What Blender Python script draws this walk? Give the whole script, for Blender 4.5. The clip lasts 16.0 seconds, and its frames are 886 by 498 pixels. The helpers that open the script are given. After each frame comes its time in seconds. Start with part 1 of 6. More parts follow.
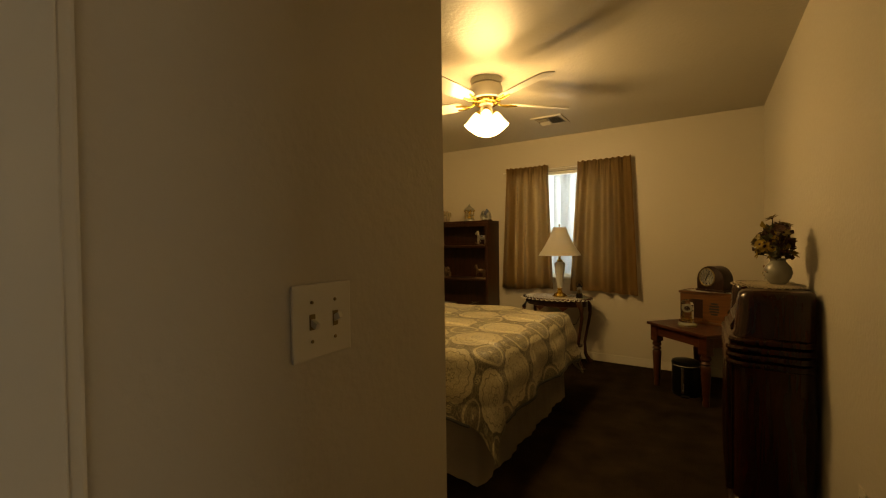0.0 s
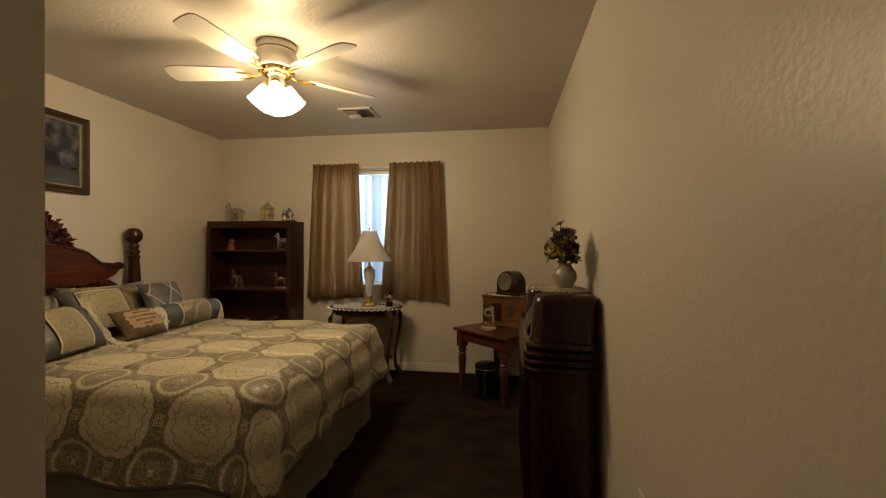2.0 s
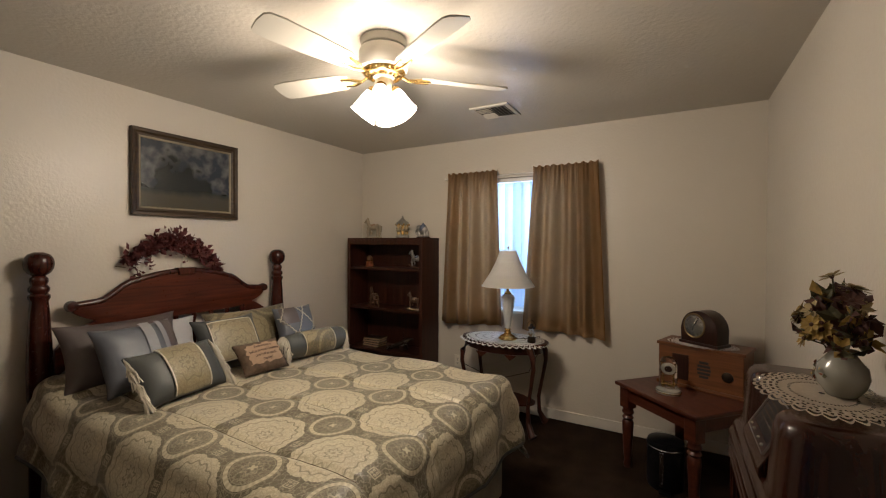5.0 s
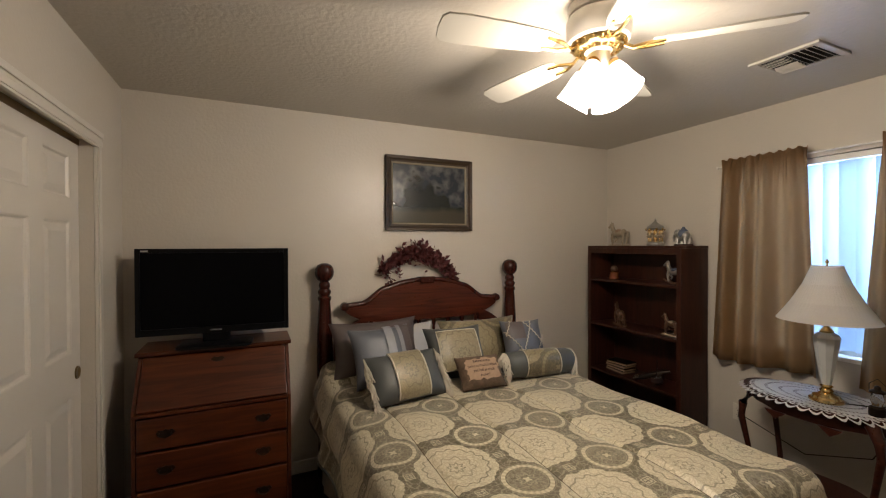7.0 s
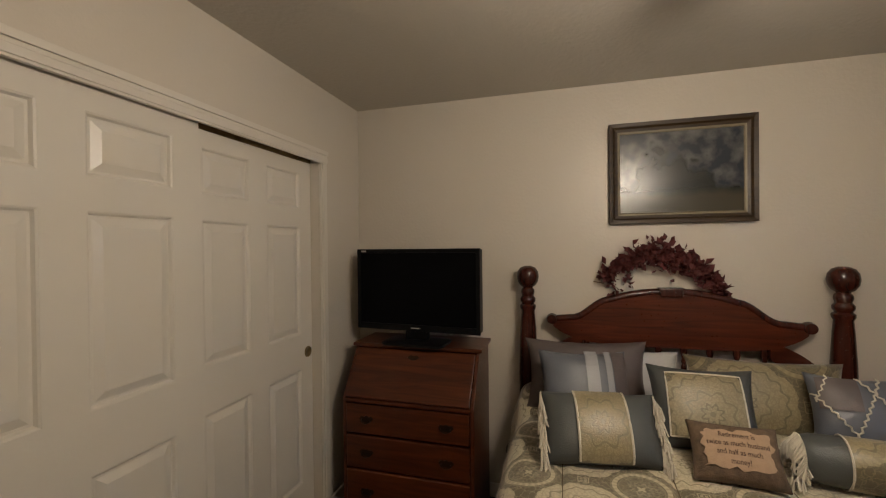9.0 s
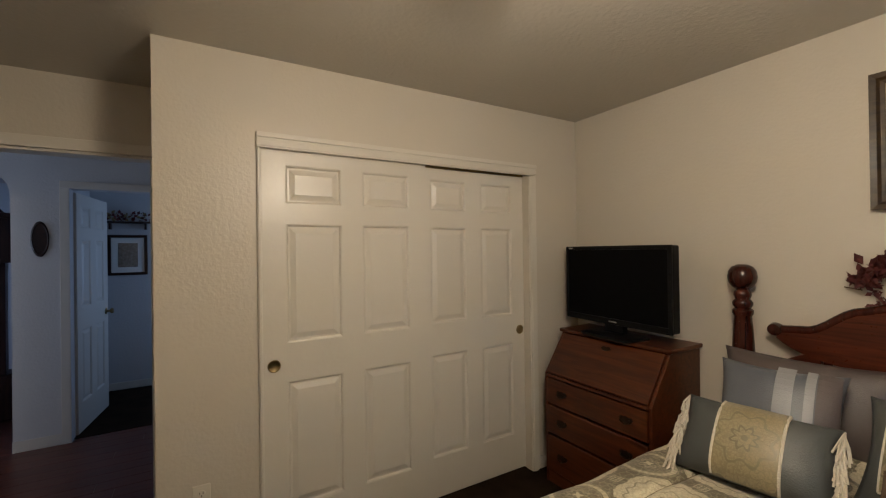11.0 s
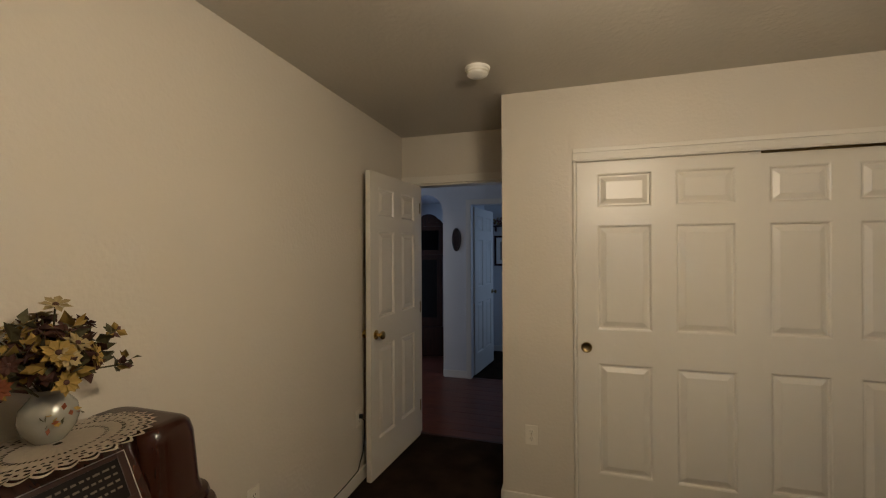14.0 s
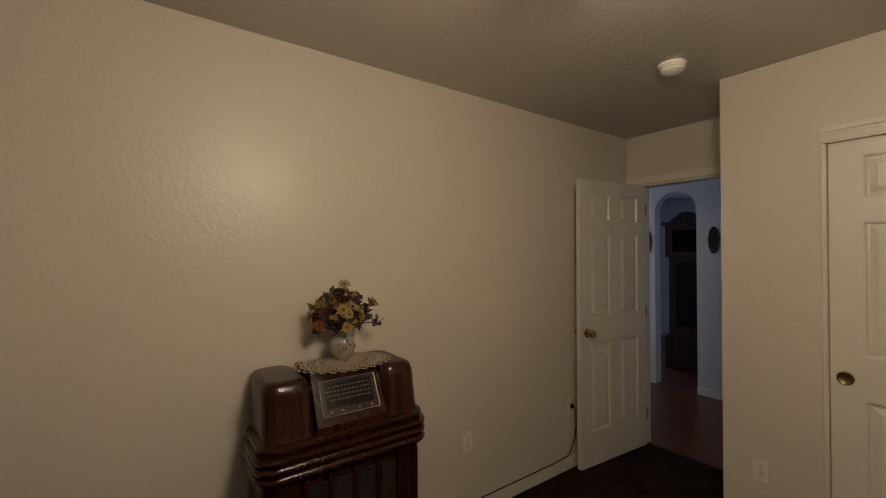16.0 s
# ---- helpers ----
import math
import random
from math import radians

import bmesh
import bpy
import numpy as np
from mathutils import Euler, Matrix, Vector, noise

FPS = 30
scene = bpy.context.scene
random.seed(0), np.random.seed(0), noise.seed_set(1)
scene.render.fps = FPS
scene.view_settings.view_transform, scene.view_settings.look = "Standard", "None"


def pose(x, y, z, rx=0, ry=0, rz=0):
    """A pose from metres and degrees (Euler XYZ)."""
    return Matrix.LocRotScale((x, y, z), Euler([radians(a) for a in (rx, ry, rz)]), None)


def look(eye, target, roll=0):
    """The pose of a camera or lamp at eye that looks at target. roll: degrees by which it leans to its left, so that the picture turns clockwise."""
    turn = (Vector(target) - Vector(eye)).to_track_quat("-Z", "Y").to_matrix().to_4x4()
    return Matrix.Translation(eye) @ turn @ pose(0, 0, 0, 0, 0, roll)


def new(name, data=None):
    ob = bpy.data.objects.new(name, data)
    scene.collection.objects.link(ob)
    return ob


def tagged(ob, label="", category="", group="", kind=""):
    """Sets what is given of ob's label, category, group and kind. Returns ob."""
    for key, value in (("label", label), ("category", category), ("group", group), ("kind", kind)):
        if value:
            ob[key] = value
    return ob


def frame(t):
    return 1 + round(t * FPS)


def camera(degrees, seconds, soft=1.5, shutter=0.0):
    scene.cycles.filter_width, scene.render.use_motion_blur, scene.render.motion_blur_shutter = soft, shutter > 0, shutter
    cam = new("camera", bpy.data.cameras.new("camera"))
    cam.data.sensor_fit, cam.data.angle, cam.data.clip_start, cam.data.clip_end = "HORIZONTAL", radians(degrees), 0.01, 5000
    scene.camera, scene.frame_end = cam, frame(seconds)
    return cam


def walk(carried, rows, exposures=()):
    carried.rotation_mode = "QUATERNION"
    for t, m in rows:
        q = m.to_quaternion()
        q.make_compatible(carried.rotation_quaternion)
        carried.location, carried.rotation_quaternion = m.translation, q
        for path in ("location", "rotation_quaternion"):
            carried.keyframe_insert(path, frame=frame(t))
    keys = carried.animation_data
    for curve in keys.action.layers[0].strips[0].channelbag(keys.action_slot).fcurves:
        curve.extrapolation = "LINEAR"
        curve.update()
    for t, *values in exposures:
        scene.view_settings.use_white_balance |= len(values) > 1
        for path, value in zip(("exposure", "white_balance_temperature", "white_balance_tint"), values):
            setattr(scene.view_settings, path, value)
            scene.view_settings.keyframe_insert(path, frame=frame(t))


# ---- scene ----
cam = camera(94.0, 16.0, soft=1.15)
# seconds, eye x y z, turn about x y z in degrees
ROWS = [
    (0.0, 3.086, -0.809, 1.289, 88.94, 0.70, 32.60),
    (0.5, 3.105, -0.674, 1.281, 89.34, 0.24, 24.51),
    (1.0, 3.079, -0.604, 1.313, 89.22, 0.45, 15.02),
    (1.5, 3.067, -0.519, 1.280, 89.37, 0.07, 8.08),
    (2.0, 3.064, -0.383, 1.262, 89.79, -0.10, 8.23),
    (2.5, 3.073, -0.226, 1.303, 89.59, -1.60, 13.15),
    (3.0, 3.068, -0.113, 1.318, 89.38, -1.16, 19.67),
    (5.5, 2.979, 0.368, 1.508, 89.30, 0.34, 37.43),
    (6.0, 3.095, 0.440, 1.527, 89.47, 0.01, 50.92),
    (6.5, 3.052, 0.510, 1.526, 89.43, 0.05, 58.27),
    (7.0, 2.931, 0.678, 1.535, 89.46, 0.19, 65.23),
    (7.5, 2.865, 0.836, 1.535, 89.49, 0.15, 72.36),
    (8.0, 2.672, 1.004, 1.551, 89.06, 0.40, 84.54),
    (8.5, 2.570, 1.144, 1.535, 89.54, 0.43, 94.21),
    (9.0, 2.504, 1.309, 1.533, 89.62, 0.61, 106.14),
    (9.5, 2.555, 1.564, 1.527, 89.89, 0.63, 119.89),
    (12.0, 2.323, 2.356, 1.499, 90.16, 0.55, 162.24),
    (12.5, 2.337, 2.452, 1.515, 90.12, 0.31, 168.96),
    (13.0, 2.262, 2.508, 1.509, 90.27, 0.69, 179.88),
    (13.5, 2.226, 2.547, 1.514, 90.42, 0.25, -169.63),
    (14.0, 2.182, 2.465, 1.508, 90.25, 0.27, -162.88),
    (14.5, 2.061, 2.386, 1.513, 90.19, 0.53, -148.06),
    (15.0, 1.920, 2.426, 1.514, 90.52, 0.15, -134.81),
    (15.5, 1.801, 2.480, 1.513, 90.27, 0.14, -131.15),
    (16.0, 1.654, 2.498, 1.519, 90.51, 0.20, -125.88),
]


def place(m, x, y, z, rx=0, ry=0, rz=0):
    return m @ pose(x, y, z, rx, ry, rz)


walk(cam, [(t, pose(x, y, z, rx, ry, rz)) for t, x, y, z, rx, ry, rz in ROWS],
     exposures=[(0.0, -0.70, 17500, 9), (0.5, -0.40, 14500, 3), (1.0, -0.43, 11000, 6), (1.5, -0.47, 8700, 7), (2.0, -0.47, 7500, 10), (2.5, -0.37, 6700, 10), (3.0, -0.17, 6200, 11), (5.5, -0.17, 5500, 14),
                (7.0, -0.18, 5450, 14), (9.0, -0.36, 5650, 13), (12.5, -0.02, 5850, 10), (14.5, -0.34, 6050, 10), (16.0, -0.58, 6100, 11)])

# ---- dimensions in metres ----
XE, YN, H = 3.505, 3.762, 2.44          # east wall, north wall, ceiling
XC, YA, TH = 2.571, -0.69, 0.12        # closet corner, wall with the room door, wall thickness
WX0, WX1, WZ0, WZ1 = 1.16, 2.34, 0.88, 2.06   # window opening
YH = -2.29                            # far wall of the hall

# ---- world and lights ----
world = bpy.data.worlds.new("sky")
scene.world = world
world.use_nodes = True
nt = world.node_tree
sky = nt.nodes.new("ShaderNodeTexSky")
sky.sky_type, sky.sun_disc, sky.sun_elevation, sky.sun_rotation = "NISHITA", False, radians(45), radians(180)
nt.links.new(sky.outputs[0], nt.nodes["Background"].inputs[0])
nt.nodes["Background"].inputs[1].default_value = 0.08


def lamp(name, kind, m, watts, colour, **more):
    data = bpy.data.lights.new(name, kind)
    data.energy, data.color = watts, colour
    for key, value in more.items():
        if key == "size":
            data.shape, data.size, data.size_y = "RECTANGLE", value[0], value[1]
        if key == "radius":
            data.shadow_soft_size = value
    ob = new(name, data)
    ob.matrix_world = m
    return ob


sun = lamp("sun", "SUN", look((0, -9, 9), (1, 0, 0)), 2.0, (1, 0.95, 0.88))
sun.data.angle = radians(0.5)
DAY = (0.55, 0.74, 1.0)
lamp("window_daylight", "AREA", look((1.75, YN + 0.55, 1.85), (1.75, YN - 1.0, 0.85)), 95, DAY, size=(1.3, 1.3))
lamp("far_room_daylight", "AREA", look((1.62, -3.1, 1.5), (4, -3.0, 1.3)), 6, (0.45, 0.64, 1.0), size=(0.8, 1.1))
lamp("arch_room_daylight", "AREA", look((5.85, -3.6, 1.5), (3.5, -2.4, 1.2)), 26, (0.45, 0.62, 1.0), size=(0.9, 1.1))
# added fill to brighten the return wall by the door; no window stands here
lamp("hall_fill", "AREA", look((5.95, -1.6, 1.5), (2.5, -1.2, 1.2)), 24, (0.72, 0.81, 1.0), size=(1.1, 1.2))
FAN = (1.755, 1.87)
SHADES = [(FAN[0] + 0.085 * math.cos(a), FAN[1] + 0.085 * math.sin(a), a) for a in (radians(d) for d in (25, 115, 205, 295))]
for sx, sy, a in SHADES:
    lamp("bulb_light", "POINT", pose(sx + 0.05 * math.cos(a), sy + 0.05 * math.sin(a), 2.085), 15.2, (1.0, 0.80, 0.54), radius=0.045)


# ---- materials ----
def mat(name, colour, rough=0.5, metal=0.0, vary=0.12, scale=6.0, bump=0.0, bump_scale=60.0, coat=0.0, second=None, detail=4, rand=0.0, spec=0.5):
    m = bpy.data.materials.new(name)
    m.use_nodes = True
    n, l = m.node_tree.nodes, m.node_tree.links
    b = n["Principled BSDF"]
    b.inputs["Roughness"].default_value, b.inputs["Metallic"].default_value = rough, metal
    b.inputs["Coat Weight"].default_value = coat
    b.inputs["Specular IOR Level"].default_value = spec
    b.inputs["Coat Roughness"].default_value = 0.15
    tc = n.new("ShaderNodeTexCoord")
    no = n.new("ShaderNodeTexNoise")
    no.inputs["Scale"].default_value, no.inputs["Detail"].default_value = scale, detail
    l.new(tc.outputs["Object"], no.inputs["Vector"])
    ramp = n.new("ShaderNodeMix")
    ramp.data_type = "RGBA"
    c2 = second or tuple(c * (1 - vary * 1.6) for c in colour)
    ramp.inputs["A"].default_value, ramp.inputs["B"].default_value = (*c2, 1), (*[min(1, c * (1 + vary * 0.5)) for c in colour], 1)
    l.new(no.outputs["Fac"], ramp.inputs["Factor"])
    out = ramp.outputs["Result"]
    if rand:
        oi = n.new("ShaderNodeObjectInfo")
        hs = n.new("ShaderNodeHueSaturation")
        mr = n.new("ShaderNodeMapRange")
        mr.inputs["To Min"].default_value, mr.inputs["To Max"].default_value = 1 - rand, 1 + rand
        l.new(oi.outputs["Random"], mr.inputs["Value"])
        l.new(mr.outputs["Result"], hs.inputs["Value"])
        l.new(out, hs.inputs["Color"])
        out = hs.outputs["Color"]
    l.new(out, b.inputs["Base Color"])
    no2 = n.new("ShaderNodeTexNoise")
    no2.inputs["Scale"].default_value, no2.inputs["Detail"].default_value = bump_scale, 3
    l.new(tc.outputs["Object"], no2.inputs["Vector"])
    mr2 = n.new("ShaderNodeMapRange")
    mr2.inputs["To Min"].default_value, mr2.inputs["To Max"].default_value = max(0.02, rough - 0.07), min(1, rough + 0.07)
    l.new(no2.outputs["Fac"], mr2.inputs["Value"])
    l.new(mr2.outputs["Result"], b.inputs["Roughness"])
    if bump:
        bu = n.new("ShaderNodeBump")
        bu.inputs["Strength"].default_value, bu.inputs["Distance"].default_value = 1.0, bump
        l.new(no2.outputs["Fac"], bu.inputs["Height"])
        l.new(bu.outputs["Normal"], b.inputs["Normal"])
    return m


def wood(name, dark, light, rough=0.3, coat=0.3, along="Z", scale=1.0):
    m = mat(name, light, rough, coat=coat * 0.5, spec=0.32)
    n, l = m.node_tree.nodes, m.node_tree.links
    b = n["Principled BSDF"]
    tc = n.new("ShaderNodeTexCoord")
    mp = n.new("ShaderNodeMapping")
    s = [14 * scale, 14 * scale, 14 * scale]
    s["XYZ".index(along)] = 1.1 * scale
    mp.inputs["Scale"].default_value = s
    no = n.new("ShaderNodeTexNoise")
    no.inputs["Scale"].default_value, no.inputs["Detail"].default_value, no.inputs["Distortion"].default_value = 2.2, 6, 1.2
    cr = n.new("ShaderNodeValToRGB")
    cr.color_ramp.elements[0].position, cr.color_ramp.elements[1].position = 0.32, 0.68
    cr.color_ramp.elements[0].color, cr.color_ramp.elements[1].color = (*dark, 1), (*light, 1)
    l.new(tc.outputs["Object"], mp.inputs["Vector"])
    l.new(mp.outputs["Vector"], no.inputs["Vector"])
    l.new(no.outputs["Fac"], cr.inputs["Fac"])
    l.new(cr.outputs["Color"], b.inputs["Base Color"])
    return m


M_WALL = mat("wall_paint", (0.57, 0.515, 0.43), 0.37, vary=0.035, scale=1.3, bump=0.0016, bump_scale=55, spec=0.42)
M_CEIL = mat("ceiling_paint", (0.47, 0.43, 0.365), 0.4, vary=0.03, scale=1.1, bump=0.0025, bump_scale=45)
M_TRIM = mat("trim_paint", (0.64, 0.595, 0.515), 0.33, vary=0.03, scale=3, bump=0.0006, bump_scale=40)
M_HALLW = mat("hall_paint", (0.55, 0.54, 0.53), 0.5, vary=0.03, scale=1.3, bump=0.002, bump_scale=55)
M_CARPET = mat("carpet_pile", (0.040, 0.026, 0.017), 1.0, vary=0.4, scale=5.5, bump=0.014, bump_scale=150, second=(0.004, 0.0022, 0.0015), spec=0.03)
M_PLANK = wood("laminate_plank", (0.048, 0.013, 0.007), (0.105, 0.031, 0.016), 0.3, 0.1, "X")
M_CHERRY = wood("cherry_wood", (0.034, 0.007, 0.003), (0.092, 0.021, 0.008), 0.3, 0.25, "Y")
M_POST = wood("cherry_turned", (0.022, 0.005, 0.003), (0.055, 0.012, 0.006), 0.25, 0.35, "Z")
M_DESK = wood("maple_stain", (0.040, 0.0090, 0.0024), (0.088, 0.022, 0.0052), 0.34, 0.12, "Y")
M_CASE = wood("bookcase_wood", (0.019, 0.0050, 0.0021), (0.045, 0.0120, 0.0048), 0.45, 0.05, "Z")
M_TABLE = wood("mahogany_wood", (0.026, 0.007, 0.004), (0.06, 0.017, 0.008), 0.3, 0.3, "X")
M_ENDT = wood("end_table_wood", (0.045, 0.011, 0.005), (0.085, 0.023, 0.010), 0.35, 0.2, "X")
M_RADIO = wood("walnut_veneer", (0.017, 0.0045, 0.0022), (0.030, 0.0080, 0.0035), 0.24, 0.3, "Z", 0.8)
M_OAK = wood("oak_box", (0.09, 0.033, 0.011), (0.16, 0.062, 0.022), 0.4, 0.1, "X")
M_DARKW = wood("dark_walnut", (0.014, 0.005, 0.003), (0.032, 0.011, 0.006), 0.35, 0.2, "Z")
M_BRASS = mat("polished_brass", (0.72, 0.50, 0.18), 0.2, 1.0, vary=0.1, scale=20)
M_AGED = mat("aged_brass", (0.30, 0.22, 0.10), 0.38, 1.0, vary=0.25, scale=30)
M_BRONZE = mat("dark_bronze", (0.035, 0.024, 0.016), 0.4, 0.8, vary=0.3, scale=30)
M_CHROME = mat("brushed_steel", (0.55, 0.55, 0.55), 0.25, 1.0, vary=0.05)
M_BLACK = mat("black_plastic", (0.005, 0.005, 0.0055), 0.3, vary=0.1, spec=0.12)
M_SCREEN = mat("tv_screen", (0.002, 0.002, 0.0024), 0.3, vary=0.1, spec=0.06)
M_WHITE = mat("white_enamel", (0.80, 0.77, 0.70), 0.3, vary=0.03)
M_PLASTIC = mat("ivory_plastic", (0.68, 0.63, 0.53), 0.35, vary=0.03)
M_SLOT = mat("dark_gap", (0.02, 0.018, 0.016), 0.7)
M_LACE = mat("crochet_cotton", (0.66, 0.56, 0.42), 0.9, vary=0.12, scale=80, bump=0.002, bump_scale=500)
M_LACEW = mat("white_crochet_cotton", (0.84, 0.83, 0.80), 0.9, vary=0.1, scale=80, bump=0.002, bump_scale=500)
M_SKIRT = mat("bed_skirt_cotton", (0.42, 0.36, 0.29), 0.9, vary=0.1, scale=5, bump=0.002, bump_scale=300)
M_SHEET = mat("white_sheet_cotton", (0.46, 0.45, 0.44), 0.9, vary=0.05, scale=8)
M_SAGE = mat("sage_satin", (0.056, 0.060, 0.058), 0.5, vary=0.15, scale=14, bump=0.001, bump_scale=220)
M_TAUPE = mat("taupe_satin", (0.085, 0.066, 0.062), 0.5, vary=0.15, scale=14, bump=0.001, bump_scale=220)
M_PEARL = mat("pearl_satin", (0.27, 0.27, 0.28), 0.4, vary=0.12, scale=14, bump=0.001, bump_scale=220)
M_BLUEG = mat("blue_grey_satin", (0.105, 0.112, 0.132), 0.42, vary=0.15, scale=14, bump=0.001, bump_scale=220)
M_CORD = mat("cream_cord", (0.56, 0.51, 0.41), 0.85, vary=0.15, scale=90, bump=0.002, bump_scale=300)
M_INK = mat("dark_thread", (0.06, 0.03, 0.02), 0.9)
M_TAPEST = mat("tapestry_border", (0.13, 0.085, 0.05), 0.9, vary=0.5, scale=45, bump=0.003, bump_scale=200)
M_TAN = mat("tan_canvas", (0.34, 0.23, 0.145), 0.9, vary=0.15, scale=60, bump=0.001, bump_scale=300)
M_LEAFRED = mat("burgundy_leaf", (0.15, 0.026, 0.022), 0.75, vary=0.5, scale=30, rand=0.3)
M_TWIG = mat("dry_twig", (0.12, 0.075, 0.04), 0.9, vary=0.3, scale=30)
M_FLOWY = mat("yellow_silk_petal", (0.30, 0.19, 0.035), 0.8, vary=0.3, scale=40)
M_FLOWC = mat("cream_silk_petal", (0.33, 0.25, 0.11), 0.8, vary=0.3, scale=40)
M_FLOWO = mat("orange_silk_petal", (0.25, 0.065, 0.018), 0.8, vary=0.4, scale=40)
M_FLOWR = mat("rust_silk_leaf", (0.075, 0.024, 0.012), 0.8, vary=0.5, scale=40)
M_FLOWG = mat("olive_silk_leaf", (0.07, 0.06, 0.02), 0.8, vary=0.5, scale=40)
M_CERAM = mat("glazed_ceramic", (0.29, 0.275, 0.23), 0.2, vary=0.15, scale=12, coat=0.5)
M_PORC = mat("porcelain_grey_white", (0.52, 0.52, 0.50), 0.15, vary=0.1, scale=18, coat=0.5)
M_SILVER = mat("silvered_pewter", (0.42, 0.40, 0.36), 0.35, 0.7, vary=0.4, scale=40)
M_CREAMF = mat("cream_resin", (0.38, 0.31, 0.21), 0.45, vary=0.3, scale=30)
M_BROWNF = mat("brown_resin", (0.11, 0.055, 0.026), 0.5, vary=0.4, scale=30)
M_ORANGEF = mat("orange_resin", (0.22, 0.06, 0.015), 0.45, vary=0.4, scale=30)
M_BLUEF = mat("blue_resin", (0.10, 0.12, 0.18), 0.45, vary=0.4, scale=30)
M_FRAME = wood("antique_gold_frame", (0.017, 0.009, 0.0035), (0.050, 0.028, 0.009), 0.45, 0.05, "Y")
M_GOLDL = mat("gold_liner", (0.22, 0.18, 0.11), 0.5, 0.1, vary=0.2, scale=40)
M_FANW = mat("fan_enamel", (0.50, 0.47, 0.41), 0.35, vary=0.04, scale=4)
M_BLADE = mat("white_fan_blade", (0.52, 0.49, 0.42), 0.35, vary=0.04, scale=4)
M_GRILLE = mat("radio_cloth", (0.010, 0.005, 0.003), 0.9, vary=0.5, scale=120, bump=0.002, bump_scale=300)
M_DIAL = mat("radio_dial_glass", (0.006, 0.004, 0.0035), 0.3, vary=0.3, coat=0.05, spec=0.2)
M_DIALT = mat("dial_markings", (0.11, 0.085, 0.055), 0.6)


def glass(name, colour=(1, 1, 1), rough=0.02):
    m = bpy.data.materials.new(name)
    m.use_nodes = True
    b = m.node_tree.nodes["Principled BSDF"]
    b.inputs["Base Color"].default_value = (*colour, 1)
    b.inputs["Transmission Weight"].default_value = 1.0
    b.inputs["Roughness"].default_value, b.inputs["IOR"].default_value = rough, 1.45
    return m


def cloth(name, colour, through_light, vary=0.12, scale=9, bump_scale=350):
    """Woven fabric that lets part of the light through."""
    m = mat(name, colour, 0.9, vary=vary, scale=scale, bump=0.0012, bump_scale=bump_scale)
    n, l = m.node_tree.nodes, m.node_tree.links
    b = n["Principled BSDF"]
    t = n.new("ShaderNodeBsdfTranslucent")
    mx = n.new("ShaderNodeMixShader")
    mx.inputs["Fac"].default_value = through_light
    src = b.inputs["Base Color"].links[0].from_socket
    l.new(src, t.inputs["Color"])
    l.new(b.outputs[0], mx.inputs[1])
    l.new(t.outputs[0], mx.inputs[2])
    l.new(mx.outputs[0], n["Material Output"].inputs["Surface"])
    return m


M_GLASS = glass("window_glass")
M_CURTAIN = cloth("tan_curtain_cloth", (0.35, 0.212, 0.092), 0.24, vary=0.12, scale=3)
M_SLAT = cloth("blind_vinyl", (0.60, 0.66, 0.73), 0.36, vary=0.03)
M_SHADE = cloth("lamp_shade_linen", (0.88, 0.83, 0.74), 0.45, vary=0.04, scale=3)


def frosted():
    m = bpy.data.materials.new("frosted_lit_glass")
    m.use_nodes = True
    n, l = m.node_tree.nodes, m.node_tree.links
    b = n["Principled BSDF"]
    b.inputs["Base Color"].default_value = (0.9, 0.86, 0.78, 1)
    b.inputs["Emission Color"].default_value = (1.0, 0.88, 0.70, 1)
    b.inputs["Emission Strength"].default_value = 6.0
    b.inputs["Roughness"].default_value = 0.4
    return m


M_FROST = frosted()


